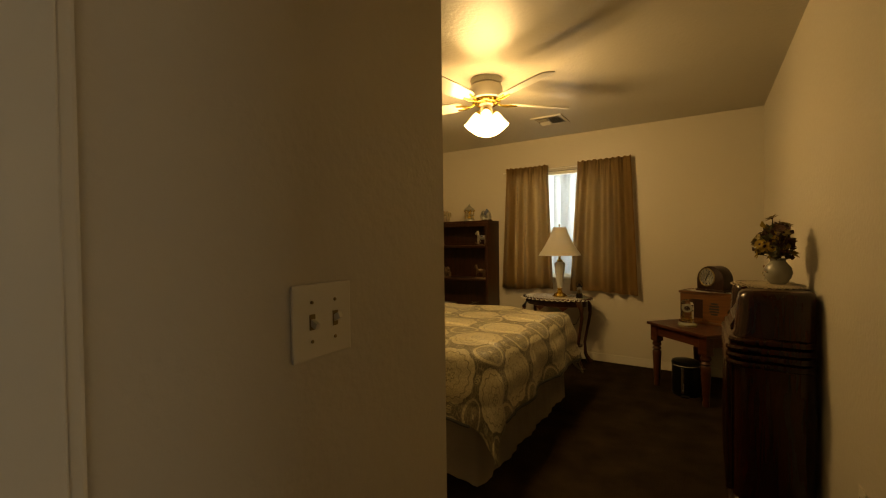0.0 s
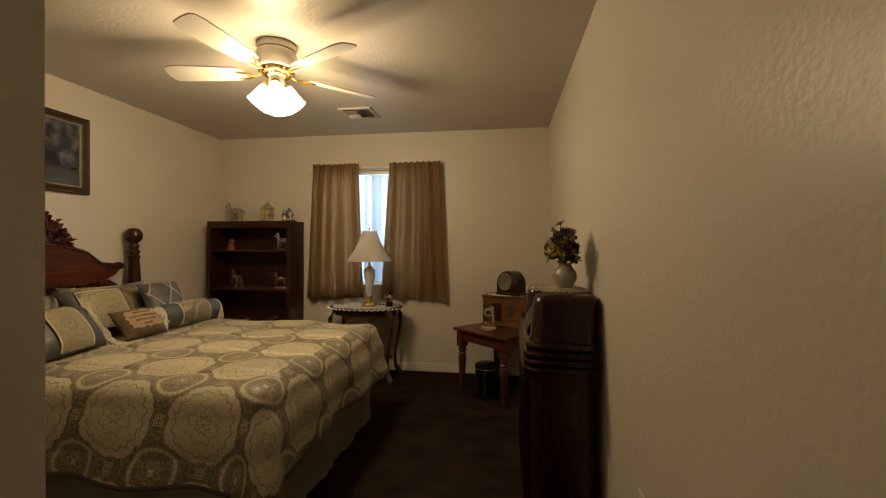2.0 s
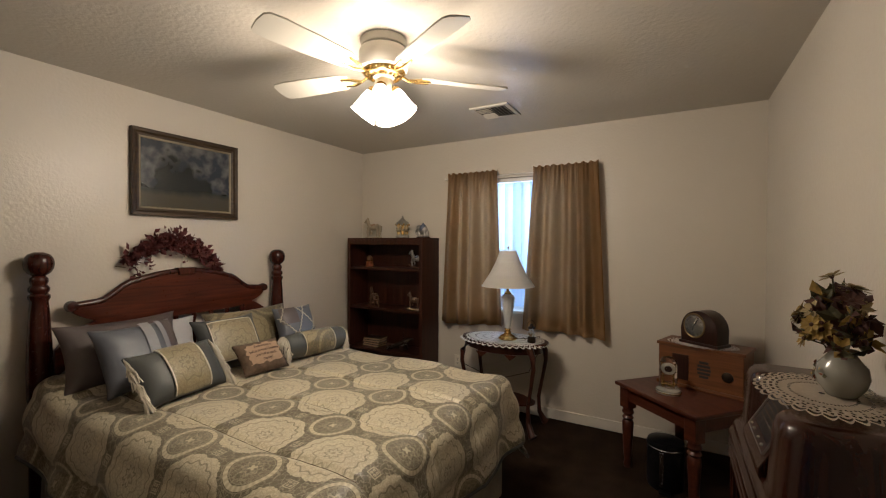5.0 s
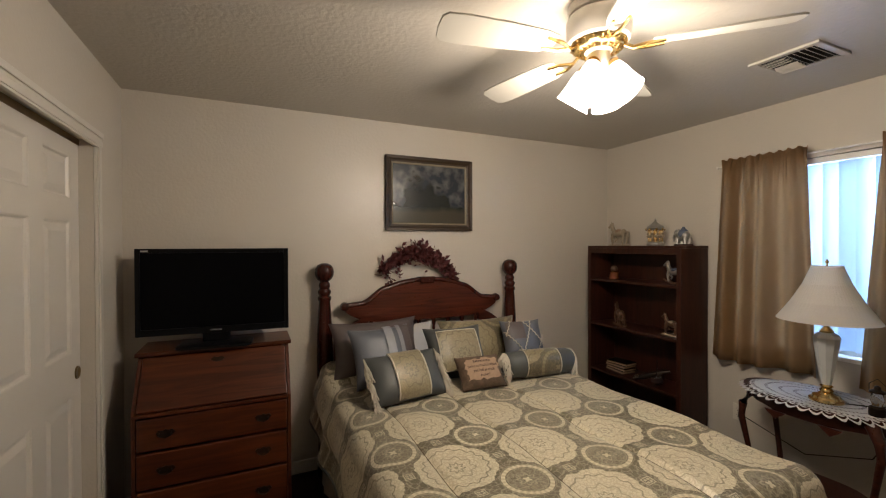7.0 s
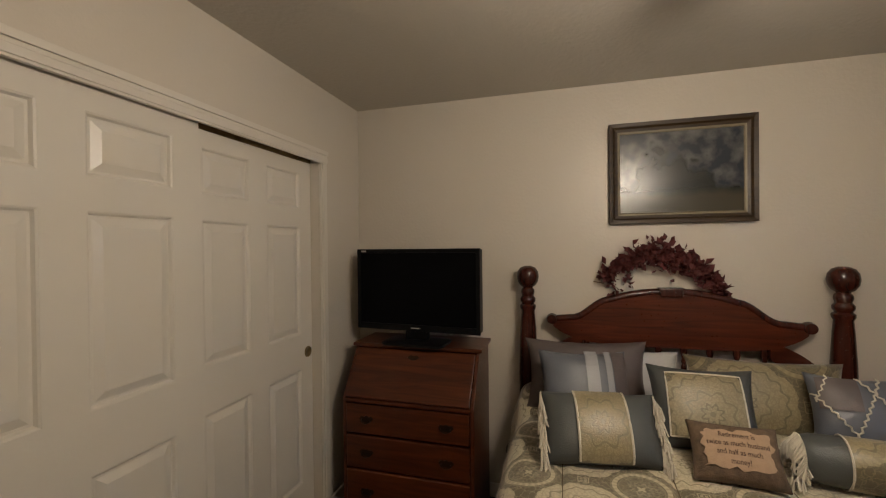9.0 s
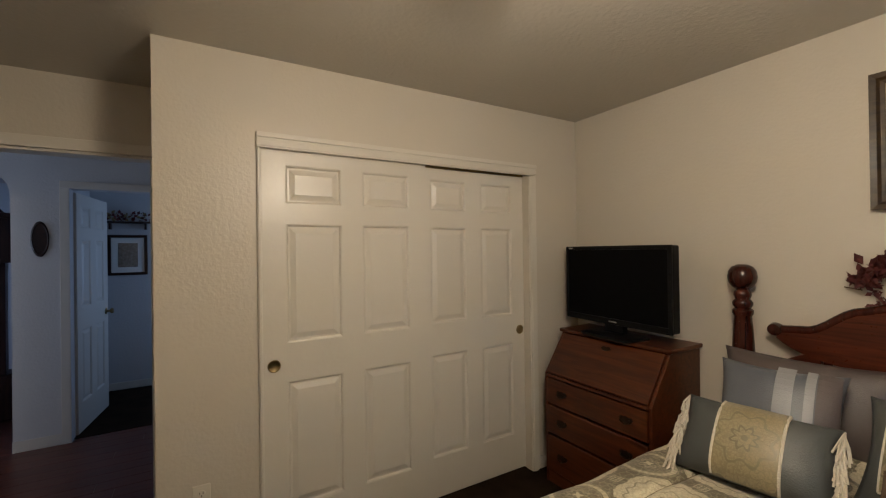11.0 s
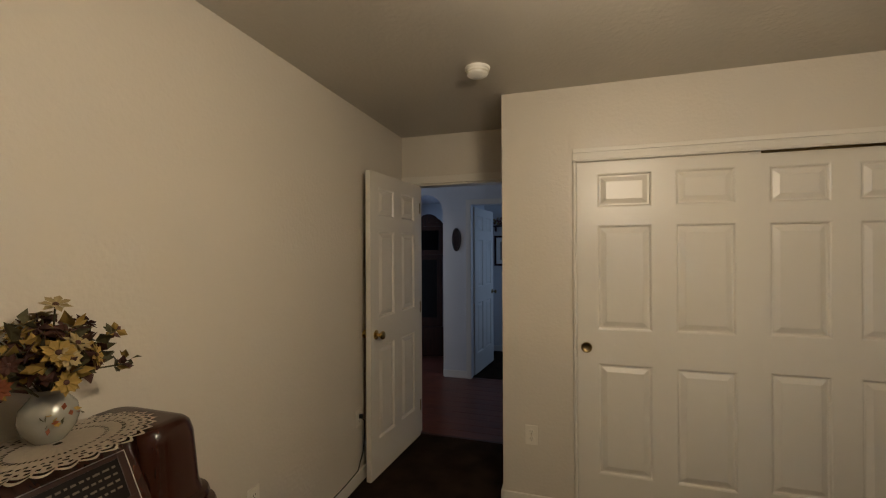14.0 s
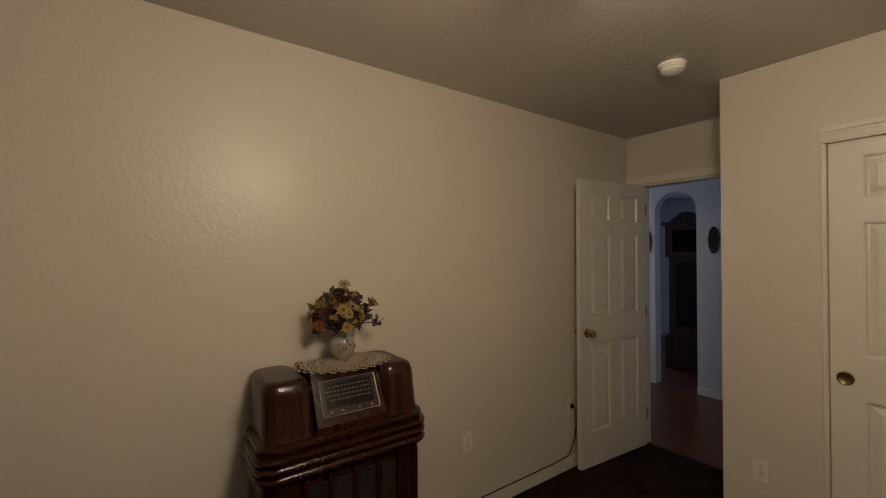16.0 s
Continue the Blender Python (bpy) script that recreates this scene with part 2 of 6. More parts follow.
def brocade(name="comforter_brocade", pitch=0.378, ox=1.54, oy=1.75, dark=(0.098, 0.081, 0.046), light=(0.57, 0.51, 0.36)):
    """Olive damask with alternating eight-sided and ringed medallions on a square repeat, laid out along the UV map in metres."""
    m = bpy.data.materials.new(name)
    m.use_nodes = True
    n, l = m.node_tree.nodes, m.node_tree.links
    b = n["Principled BSDF"]

    def math_node(op, a, c=None):
        k = n.new("ShaderNodeMath")
        k.operation = op
        for i, v in enumerate((a, c)):
            if v is None:
                continue
            if isinstance(v, (int, float)):
                k.inputs[i].default_value = v
            else:
                l.new(v, k.inputs[i])
        return k.outputs[0]

    uv = n.new("ShaderNodeUVMap")
    wob = n.new("ShaderNodeTexNoise")
    wob.inputs["Scale"].default_value, wob.inputs["Detail"].default_value = 70, 3
    l.new(uv.outputs[0], wob.inputs["Vector"])
    sep = n.new("ShaderNodeSeparateXYZ")
    l.new(uv.outputs[0], sep.inputs[0])

    def cell(o, axis):
        v = math_node("SUBTRACT", sep.outputs[axis], o)
        return math_node("SUBTRACT", math_node("FRACT", math_node("ADD", math_node("DIVIDE", v, pitch), 0.5)), 0.5)

    def radius(dx, dy, kind):
        ax, ay = math_node("ABSOLUTE", dx), math_node("ABSOLUTE", dy)
        if kind == "oct":
            return math_node("MAXIMUM", math_node("MAXIMUM", ax, ay), math_node("MULTIPLY", math_node("ADD", ax, ay), 0.7071))
        return math_node("SQRT", math_node("ADD", math_node("MULTIPLY", dx, dx), math_node("MULTIPLY", dy, dy)))

    def band(v, lo, hi):
        return math_node("MULTIPLY", math_node("GREATER_THAN", v, lo), math_node("LESS_THAN", v, hi))

    x1, y1 = cell(ox, 0), cell(oy, 1)
    r1, q1 = radius(x1, y1, "oct"), radius(x1, y1, "round")
    x2, y2 = cell(ox + pitch / 2, 0), cell(oy + pitch / 2, 1)
    r2 = radius(x2, y2, "round")

    def petals(dx, dy, count):
        return math_node("COSINE", math_node("MULTIPLY", math_node("ARCTAN2", dy, dx), count))

    def cracks(scale, lo, hi):
        """Soft woven scroll lines: 1 on the line, 0 in the field."""
        vo = n.new("ShaderNodeTexVoronoi")
        vo.feature = "DISTANCE_TO_EDGE"
        vo.inputs["Scale"].default_value = scale
        bend = n.new("ShaderNodeMix")
        bend.data_type, bend.blend_type = "RGBA", "LINEAR_LIGHT"
        bend.inputs["Factor"].default_value = 0.012
        l.new(uv.outputs[0], bend.inputs["A"])
        l.new(wob.outputs["Color"], bend.inputs["B"])
        l.new(bend.outputs["Result"], vo.inputs["Vector"])
        k = n.new("ShaderNodeMapRange")
        k.inputs["From Min"].default_value, k.inputs["From Max"].default_value = lo, hi
        k.inputs["To Min"].default_value, k.inputs["To Max"].default_value = 1, 0
        l.new(vo.outputs["Distance"], k.inputs["Value"])
        return k.outputs[0]

    def less(v, c):
        return math_node("LESS_THAN", v, c)

    def times(v, c):
        return math_node("MULTIPLY", v, c)

    def plus(v, c):
        return math_node("ADD", v, c)

    def top(v, c):
        return math_node("MAXIMUM", v, c)

    shake = times(math_node("SUBTRACT", wob.outputs["Fac"], 0.5), 0.05)
    p16, p8, s24 = petals(x1, y1, 16), petals(x1, y1, 8), petals(x2, y2, 26)
    r1w, q1w = plus(r1, shake), plus(q1, times(shake, 0.5))
    solid = less(plus(r1w, times(p16, 0.008)), 0.405)
    scallop = band(plus(q1w, times(p16, 0.016)), 0.318, 0.336)
    rosette = band(plus(q1w, times(p8, 0.022)), 0.168, 0.186)
    flower = band(plus(q1w, times(p8, 0.016)), 0.062, 0.082)
    core = less(q1, 0.022)
    scroll, fine, vine = cracks(62, 0.05, 0.15), cracks(150, 0.04, 0.14), cracks(40, 0.02, 0.07)
    dark_lines = top(top(times(scallop, 0.7), times(rosette, 0.55)), top(times(flower, 0.7), times(core, 0.6)))
    dark_lines = top(dark_lines, top(times(scroll, 0.34), times(fine, 0.2)))
    body = times(solid, math_node("SUBTRACT", 1.0, dark_lines))
    bead = plus(0.8, times(s24, 0.16))
    ring = plus(times(band(r2, 0.208, 0.25), bead), plus(times(band(r2, 0.258, 0.266), 0.3), times(band(r2, 0.188, 0.196), 0.35)))
    star = band(plus(r2, times(petals(x2, y2, 8), 0.018)), 0.072, 0.094)
    inside = times(less(r2, 0.19), plus(times(scroll, 0.2), times(star, 0.3)))
    core2 = times(less(plus(r2, times(petals(x2, y2, 4), 0.012)), 0.034), 0.85)

    def sprig(ax, ay):
        """Four small lozenges in a square."""
        u, w = math_node("ABSOLUTE", ax), math_node("ABSOLUTE", ay)
        far = top(u, w)
        near = top(math_node("ABSOLUTE", math_node("SUBTRACT", u, 0.019)), math_node("ABSOLUTE", math_node("SUBTRACT", w, 0.019)))
        return plus(band(far, 0.043, 0.051), band(near, 0.004, 0.012))

    dia = plus(sprig(cell(ox + pitch / 2, 0), cell(oy, 1)), sprig(cell(ox, 0), cell(oy + pitch / 2, 1)))
    v = top(body, top(ring, top(inside, core2)))
    v = top(v, times(dia, 0.8))
    v = top(v, plus(times(vine, 0.34), times(fine, 0.10)))
    v = math_node("MINIMUM", top(plus(v, times(shake, 1.6)), 0.0), 1.0)
    mix = n.new("ShaderNodeMix")
    mix.data_type = "RGBA"
    mix.inputs["A"].default_value, mix.inputs["B"].default_value = (*dark, 1), (*light, 1)
    l.new(v, mix.inputs["Factor"])
    l.new(mix.outputs["Result"], b.inputs["Base Color"])
    b.inputs["Roughness"].default_value = 0.36
    b.inputs["Sheen Weight"].default_value = 0.15
    bu = n.new("ShaderNodeBump")
    bu.inputs["Strength"].default_value, bu.inputs["Distance"].default_value = 0.6, 0.002
    l.new(v, bu.inputs["Height"])
    l.new(bu.outputs["Normal"], b.inputs["Normal"])
    return m


M_BROCADE = brocade()
M_BROCADE2 = brocade("pillow_brocade", 0.46, 0.215, 0.14, (0.085, 0.070, 0.038), (0.26, 0.215, 0.12))


def canvas():
    """A dark romantic landscape in oils: cloudy sky, a stand of trees, a dim meadow."""
    m = bpy.data.materials.new("oil_painting")
    m.use_nodes = True
    n, l = m.node_tree.nodes, m.node_tree.links
    b = n["Principled BSDF"]
    tc = n.new("ShaderNodeTexCoord")
    sep = n.new("ShaderNodeSeparateXYZ")
    l.new(tc.outputs["Generated"], sep.inputs[0])
    no = n.new("ShaderNodeTexNoise")
    no.inputs["Scale"].default_value, no.inputs["Detail"].default_value = 12, 8
    l.new(tc.outputs["Object"], no.inputs["Vector"])
    cl = n.new("ShaderNodeValToRGB")
    e = cl.color_ramp.elements
    e[0].position, e[1].position = 0.42, 0.68
    e[0].color, e[1].color = (0.022, 0.026, 0.034, 1), (0.12, 0.12, 0.115, 1)
    l.new(no.outputs["Fac"], cl.inputs["Fac"])
    no2 = n.new("ShaderNodeTexNoise")
    no2.inputs["Scale"].default_value, no2.inputs["Detail"].default_value = 5.0, 8
    l.new(tc.outputs["Object"], no2.inputs["Vector"])

    def mm(op, a, c):
        k = n.new("ShaderNodeMath")
        k.operation = op
        for i, v in enumerate((a, c)):
            if isinstance(v, (int, float)):
                k.inputs[i].default_value = v
            else:
                l.new(v, k.inputs[i])
        return k.outputs[0]

    hill = mm("ADD", 0.30, mm("MULTIPLY", mm("SUBTRACT", no2.outputs["Fac"], 0.5), 0.25))
    d = mm("SUBTRACT", sep.outputs["Y"], 0.36)
    d2 = mm("SUBTRACT", sep.outputs["Y"], 0.66)
    tree = mm("MAXIMUM", mm("SUBTRACT", 0.40, mm("MULTIPLY", mm("POWER", mm("ABSOLUTE", d, 0.0), 4.0), 120.0)), mm("SUBTRACT", 0.22, mm("MULTIPLY", mm("POWER", mm("ABSOLUTE", d2, 0.0), 4.0), 900.0)))
    skyline = mm("ADD", mm("MAXIMUM", hill, mm("ADD", hill, tree)), mm("MULTIPLY", mm("SUBTRACT", no.outputs["Fac"], 0.5), 0.9))
    land = n.new("ShaderNodeMapRange")
    l.new(mm("SUBTRACT", sep.outputs["Z"], skyline), land.inputs["Value"])
    land.inputs["From Min"].default_value, land.inputs["From Max"].default_value = -0.05, 0.07
    mix = n.new("ShaderNodeMix")
    mix.data_type = "RGBA"
    field = n.new("ShaderNodeMix")
    field.data_type = "RGBA"
    field.inputs["A"].default_value, field.inputs["B"].default_value = (0.050, 0.043, 0.027, 1), (0.012, 0.014, 0.012, 1)
    near = n.new("ShaderNodeMapRange")
    near.inputs["From Min"].default_value, near.inputs["From Max"].default_value = -0.06, 0.05
    l.new(mm("SUBTRACT", sep.outputs["Z"], mm("ADD", -0.06, hill)), near.inputs["Value"])
    l.new(near.outputs["Result"], field.inputs["Factor"])
    l.new(field.outputs["Result"], mix.inputs["A"])
    l.new(cl.outputs["Color"], mix.inputs["B"])
    l.new(land.outputs["Result"], mix.inputs["Factor"])
    l.new(mix.outputs["Result"], b.inputs["Base Color"])
    b.inputs["Roughness"].default_value = 0.26
    return m


M_CANVAS = canvas()


# ---- mesh helpers ----
def part(name, bm, material, parent=None, label="", smooth=False):
    me = bpy.data.meshes.new(name)
    bmesh.ops.recalc_face_normals(bm, faces=bm.faces)
    bm.to_mesh(me)
    bm.free()
    if smooth:
        me.shade_smooth()
        if smooth != "all":
            me.set_sharp_from_angle(angle=radians(40))
    me.materials.append(material)
    ob = new(name, me)
    if parent is not None:
        ob.parent = parent
    if label:
        ob["label"] = label
    return ob


def thing(name, m, label, category, group=""):
    ob = new(name)
    ob.empty_display_size = 0.1
    ob.matrix_world = m
    return tagged(ob, label, category, group)


def box(x0, x1, y0, y1, z0, z1, bevel=0.0, seg=2, bm=None):
    bm = bm or bmesh.new()
    r = bmesh.ops.create_cube(bm, size=1, matrix=Matrix.Translation(((x0 + x1) / 2, (y0 + y1) / 2, (z0 + z1) / 2))
                              @ Matrix.Diagonal((x1 - x0, y1 - y0, z1 - z0, 1)))
    if bevel:
        es = {e for v in r["verts"] for e in v.link_edges}
        bmesh.ops.bevel(bm, geom=list(es), offset=bevel, segments=seg, affect="EDGES", profile=0.6)
    return bm


def boxes(rows, bevel=0.0):
    bm = bmesh.new()
    for r in rows:
        box(*r, bevel=bevel, bm=bm)
    return bm


def lathe(profile, n=24, bm=None, m=None, cap=True):
    bm = bm or bmesh.new()
    m = m or Matrix.Identity(4)
    rings = []
    for r, z in profile:
        rings.append([bm.verts.new(m @ Vector((r * math.cos(2 * math.pi * i / n), r * math.sin(2 * math.pi * i / n), z))) for i in range(n)])
    for a, c in zip(rings, rings[1:]):
        for i in range(n):
            bm.faces.new((a[i], a[(i + 1) % n], c[(i + 1) % n], c[i]))
    if cap:
        bm.faces.new(rings[0][::-1])
        bm.faces.new(rings[-1])
    return bm


def tube(points, radius, n=8, bm=None, flat=1.0):
    bm = bm or bmesh.new()
    pts = [Vector(p) for p in points]
    rings = []
    up = Vector((0.13, 0.29, 0.95)).normalized()
    for i, p in enumerate(pts):
        d = (pts[min(i + 1, len(pts) - 1)] - pts[max(i - 1, 0)]).normalized()
        if abs(d.dot(up)) > 0.96:
            s = d.cross(Vector((1, 0.1, 0))).normalized()
        else:
            s = d.cross(up).normalized()
        u = s.cross(d)
        r = radius(i / max(1, len(pts) - 1)) if callable(radius) else radius
        rings.append([bm.verts.new(p + r * (math.cos(2 * math.pi * k / n) * s + flat * math.sin(2 * math.pi * k / n) * u)) for k in range(n)])
    for a, c in zip(rings, rings[1:]):
        for i in range(n):
            bm.faces.new((a[i], a[(i + 1) % n], c[(i + 1) % n], c[i]))
    bm.faces.new(rings[0][::-1])
    bm.faces.new(rings[-1])
    return bm


def prism(outline, depth, axis="x", bevel=0.0, bm=None):
    """An outline of (a, b) pairs in the plane across the axis, made depth deep along it from 0."""
    bm = bm or bmesh.new()

    def at(a, c, d):
        return {"x": (d, a, c), "y": (a, d, c), "z": (a, c, d)}[axis]
    lo = [bm.verts.new(at(a, c, 0)) for a, c in outline]
    hi = [bm.verts.new(at(a, c, depth)) for a, c in outline]
    k = len(outline)
    fs = [bm.faces.new(lo[::-1]), bm.faces.new(hi)]
    for i in range(k):
        bm.faces.new((lo[i], lo[(i + 1) % k], hi[(i + 1) % k], hi[i]))
    if bevel:
        bmesh.ops.bevel(bm, geom=[e for f in fs for e in f.edges], offset=bevel, segments=2, affect="EDGES", profile=0.6)
    return bm


def loft(sections, n=6, bm=None):
    """Rounded rectangles (z, x0, x1, y0, y1, corner radius), skinned from bottom to top."""
    bm = bm or bmesh.new()
    rings = []
    for z, x0, x1, y0, y1, r in sections:
        ring = []
        for cx, cy, a0 in ((x1 - r, y1 - r, 0), (x0 + r, y1 - r, 90), (x0 + r, y0 + r, 180), (x1 - r, y0 + r, 270)):
            for i in range(n + 1):
                a = radians(a0 + 90 * i / n)
                ring.append(bm.verts.new((cx + r * math.cos(a), cy + r * math.sin(a), z)))
        rings.append(ring)
    k = len(rings[0])
    for a, c in zip(rings, rings[1:]):
        for i in range(k):
            bm.faces.new((a[i], a[(i + 1) % k], c[(i + 1) % k], c[i]))
    bm.faces.new(rings[0][::-1])
    bm.faces.new(rings[-1])
    return bm


def ball(x, y, z, r, sx=1.0, sy=1.0, sz=1.0, bm=None, n=14):
    bm = bm or bmesh.new()
    bmesh.ops.create_uvsphere(bm, u_segments=n, v_segments=max(6, n * 2 // 3), radius=r, matrix=Matrix.Translation((x, y, z)) @ Matrix.Diagonal((sx, sy, sz, 1)))
    return bm


def structure(name, bm, material, label="", smooth=False):
    return tagged(part(name, bm, material, None, label, smooth), kind="structure")


# ---- structure ----
T2 = TH
structure("floor", box(-T2, XE + T2, YA - 0.06, YN + T2, -0.15, 0.0), M_CARPET, "dark brown pile carpet")
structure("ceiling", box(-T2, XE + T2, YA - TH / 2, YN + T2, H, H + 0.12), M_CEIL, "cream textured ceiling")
structure("wall_west", box(-T2, 0, -0.8, YN + T2, 0, H), M_WALL, "cream orange-peel painted wall")
structure("wall_east", box(XE, XE + T2, YA, YN + T2, 0, H), M_WALL, "cream orange-peel painted wall")
structure("wall_north", boxes([(0, WX0, YN, YN + T2, 0, H), (WX1, XE, YN, YN + T2, 0, H), (WX0, WX1, YN, YN + T2, 0, WZ0), (WX0, WX1, YN, YN + T2, WZ1, H)]),
          M_WALL, "cream orange-peel painted wall with a window")
CX0, CX1, CZ = 0.47, 2.147, 2.034    # closet opening
structure("wall_south", boxes([(0, CX0, -TH, 0, 0, H), (CX1, XC, -TH, 0, 0, H), (CX0, CX1, -TH, 0, CZ, H)]), M_WALL, "cream painted closet wall")
structure("wall_closet_side", box(XC - TH, XC, YA, -TH, 0, H), M_WALL, "cream painted return wall beside the door")
structure("wall_closet_back", box(0, XC - TH, YA - TH, YA, 0, H), M_WALL)
DX0, DX1, DZ = 2.62, 3.395, 2.05       # room door opening
structure("wall_door", boxes([(XC - TH, DX0, YA - TH, YA, 0, H), (DX1, XE + T2, YA - TH, YA, 0, H), (DX0, DX1, YA - TH, YA, DZ, H)]), M_WALL, "cream painted wall round the room door")


def board(name, x0, x1, y0, y1, z0, z1, b=0.006):
    return structure(name, box(x0, x1, y0, y1, z0, z1, bevel=b), M_TRIM, "cream painted wooden trim")


board("baseboard_north", 0.014, XE - 0.014, YN - 0.014, YN - 0.001, 0, 0.085)
board("baseboard_west", 0.001, 0.014, 0.001, YN - 0.002, 0, 0.085)
board("baseboard_east", XE - 0.014, XE - 0.001, YA + 0.02, YN - 0.002, 0, 0.085)
board("baseboard_closet", XC + 0.001, XC + 0.013, YA + 0.07, 0.012, 0, 0.085)
board("baseboard_south", CX1 + 0.025, XC + 0.0005, 0.001, 0.013, 0, 0.085)
board("baseboard_corner", 0.015, CX0 - 0.065, 0.001, 0.013, 0, 0.085)
# closet casing: two stiles and a stepped head
for i, (a, c) in enumerate(((CX0 - 0.06, CX0), (CX1, CX1 + 0.02))):
    structure("trim_closet_stile", boxes([(a, c, 0.001, 0.015, 0, CZ - 0.029), (a + 0.2 * (c - a), c - 0.2 * (c - a), 0.015, 0.0205, 0, CZ - 0.029)], 0.003), M_TRIM, "cream painted door casing")
structure("trim_closet_head", boxes([(CX0 - 0.06, CX1 + 0.02, 0.001, 0.018, CZ - 0.028, CZ + 0.045), (CX0 - 0.06, CX1 + 0.02, 0.018, 0.026, CZ + 0.02, CZ + 0.045),
                                      (CX0 - 0.06, CX1 + 0.02, 0.018, 0.022, CZ - 0.02, CZ + 0.006)], 0.003), M_TRIM, "cream painted fluted closet head trim")
structure("closet_floor", box(0, XC - TH, YA, -TH, -0.1, 0.002), M_CARPET)
structure("closet_track", boxes([(CX0, CX1, -0.11, -0.10, CZ - 0.03, CZ - 0.002), (CX0, CX1, -0.06, -0.052, CZ - 0.03, CZ - 0.002)]), M_AGED, "closet door track")
# room door casing, both faces, and the jamb lining
for y0, y1 in ((YA + 0.001, YA + 0.017), (YA - TH - 0.017, YA - TH - 0.001)):
    structure("trim_door_head", boxes([(XC + 0.002, XE - 0.002, y0, y1, DZ, DZ + 0.06)], 0.004), M_TRIM, "cream painted door casing")
    structure("trim_door_stile", boxes([(DX1, DX1 + 0.06, y0, y1, 0, DZ)], 0.004), M_TRIM, "cream painted door casing")
    structure("trim_door_stile", boxes([(XC + 0.002, DX0, y0, y1, 0, DZ)], 0.004), M_TRIM, "cream painted door casing")
structure("trim_jamb", boxes([(DX0, DX0 + 0.015, YA - TH, YA, 0, DZ - 0.015), (DX1 - 0.015, DX1, YA - TH, YA, 0, DZ - 0.015), (DX0, DX1, YA - TH, YA, DZ - 0.015, DZ - 0.001)], 0.002),
          M_TRIM, "cream painted door jamb")

# hall, arch and the rooms past it
HX0, HX1 = 1.5, 6.0
structure("hall_subfloor", box(HX0, HX1, -5.2, YA - 0.06, -0.15, -0.012), M_SLOT)
structure("hall_ceiling", box(HX0, HX1, -5.2, YA - TH, H, H + 0.1), M_HALLW, "white hall ceiling")
structure("wall_hall_west", box(HX0 - TH, HX0, -5.2, YA - TH, 0, H), M_HALLW)
structure("wall_hall_east", box(HX1, HX1 + TH, -5.2, YA, 0, H), M_HALLW)
structure("wall_hall_north", box(XE + T2, HX1, YA - TH, YA, 0, H), M_HALLW)
structure("wall_hall_corner", box(HX0, XC - TH, YA - 2 * TH, YA - TH - 0.001, 0, H), M_HALLW)
structure("wall_hall_south_end", box(HX0, HX1, -5.2 - TH, -5.2, 0, H), M_HALLW)
FX0, FX1, FZ = 2.52, 3.30, 2.05       # door to the far room
AX0, AX1 = 3.645, 4.09                 # arch


def arch_wall():
    bm = boxes([(HX0, FX0, YH - TH, YH, 0, H), (FX0, FX1, YH - TH, YH, FZ, H), (FX1, AX0, YH - TH, YH, 0, H), (AX1, HX1, YH - TH, YH, 0, H)])
    xm, hw, n = (AX0 + AX1) / 2, (AX1 - AX0) / 2, 20
    arc = [(xm + hw * math.cos(math.pi * i / n), 1.97 + 0.22 * math.sin(math.pi * i / n)) for i in range(n + 1)]
    m = Matrix.Translation((0, YH - TH, 0))
    b2 = bmesh.new()
    for (x0, z0), (x1, z1) in zip(arc, arc[1:]):
        q = [b2.verts.new((x, y, z)) for y in (0, TH) for x, z in ((x0, z0), (x1, z1), (x1, H), (x0, H))]
        for f in ((0, 1, 2, 3), (7, 6, 5, 4), (0, 4, 5, 1)):
            b2.faces.new([q[i] for i in f])
    bmesh.ops.remove_doubles(b2, verts=b2.verts, dist=0.0005)
    bmesh.ops.transform(b2, matrix=m, verts=b2.verts)
    me = bpy.data.meshes.new("tmp")
    b2.to_mesh(me)
    b2.free()
    bm.from_mesh(me)
    bpy.data.meshes.remove(me)
    return bm


structure("wall_arch", arch_wall(), M_HALLW, "white hall wall with an arched opening")
structure("wall_far_room", box(HX0, 3.62, -3.82, -3.7, 0, H), M_HALLW, "bluish white far room wall")
structure("wall_between_rooms", box(3.42, 3.5, -3.7, YH - TH, 0, H), M_HALLW)
for x0, x1 in ((FX1, FX1 + 0.06), (FX0 - 0.06, FX0)):
    structure("trim_far_stile", boxes([(x0, x1, YH + 0.001, YH + 0.016, 0, FZ)], 0.004), M_TRIM)
structure("trim_far_head", boxes([(FX0 - 0.06, FX1 + 0.06, YH + 0.001, YH + 0.016, FZ, FZ + 0.06)], 0.004), M_TRIM)
structure("far_room_floor", box(HX0, 3.42, -3.7, YH - 0.06, -0.011, 0.004), M_CARPET, "dark far room carpet")
structure("baseboard_far_room", box(HX0, 3.42, -3.7, -3.688, 0.004, 0.085, bevel=0.003), M_TRIM)
structure("baseboard_hall", box(FX1 + 0.06, AX0, YH + 0.001, YH + 0.013, 0, 0.085, bevel=0.003), M_TRIM)
structure("threshold", box(DX0 + 0.016, DX1 - 0.016, YA - 0.075, YA - 0.045, -0.01, 0.008, bevel=0.003), M_DARKW, "dark wood threshold strip")


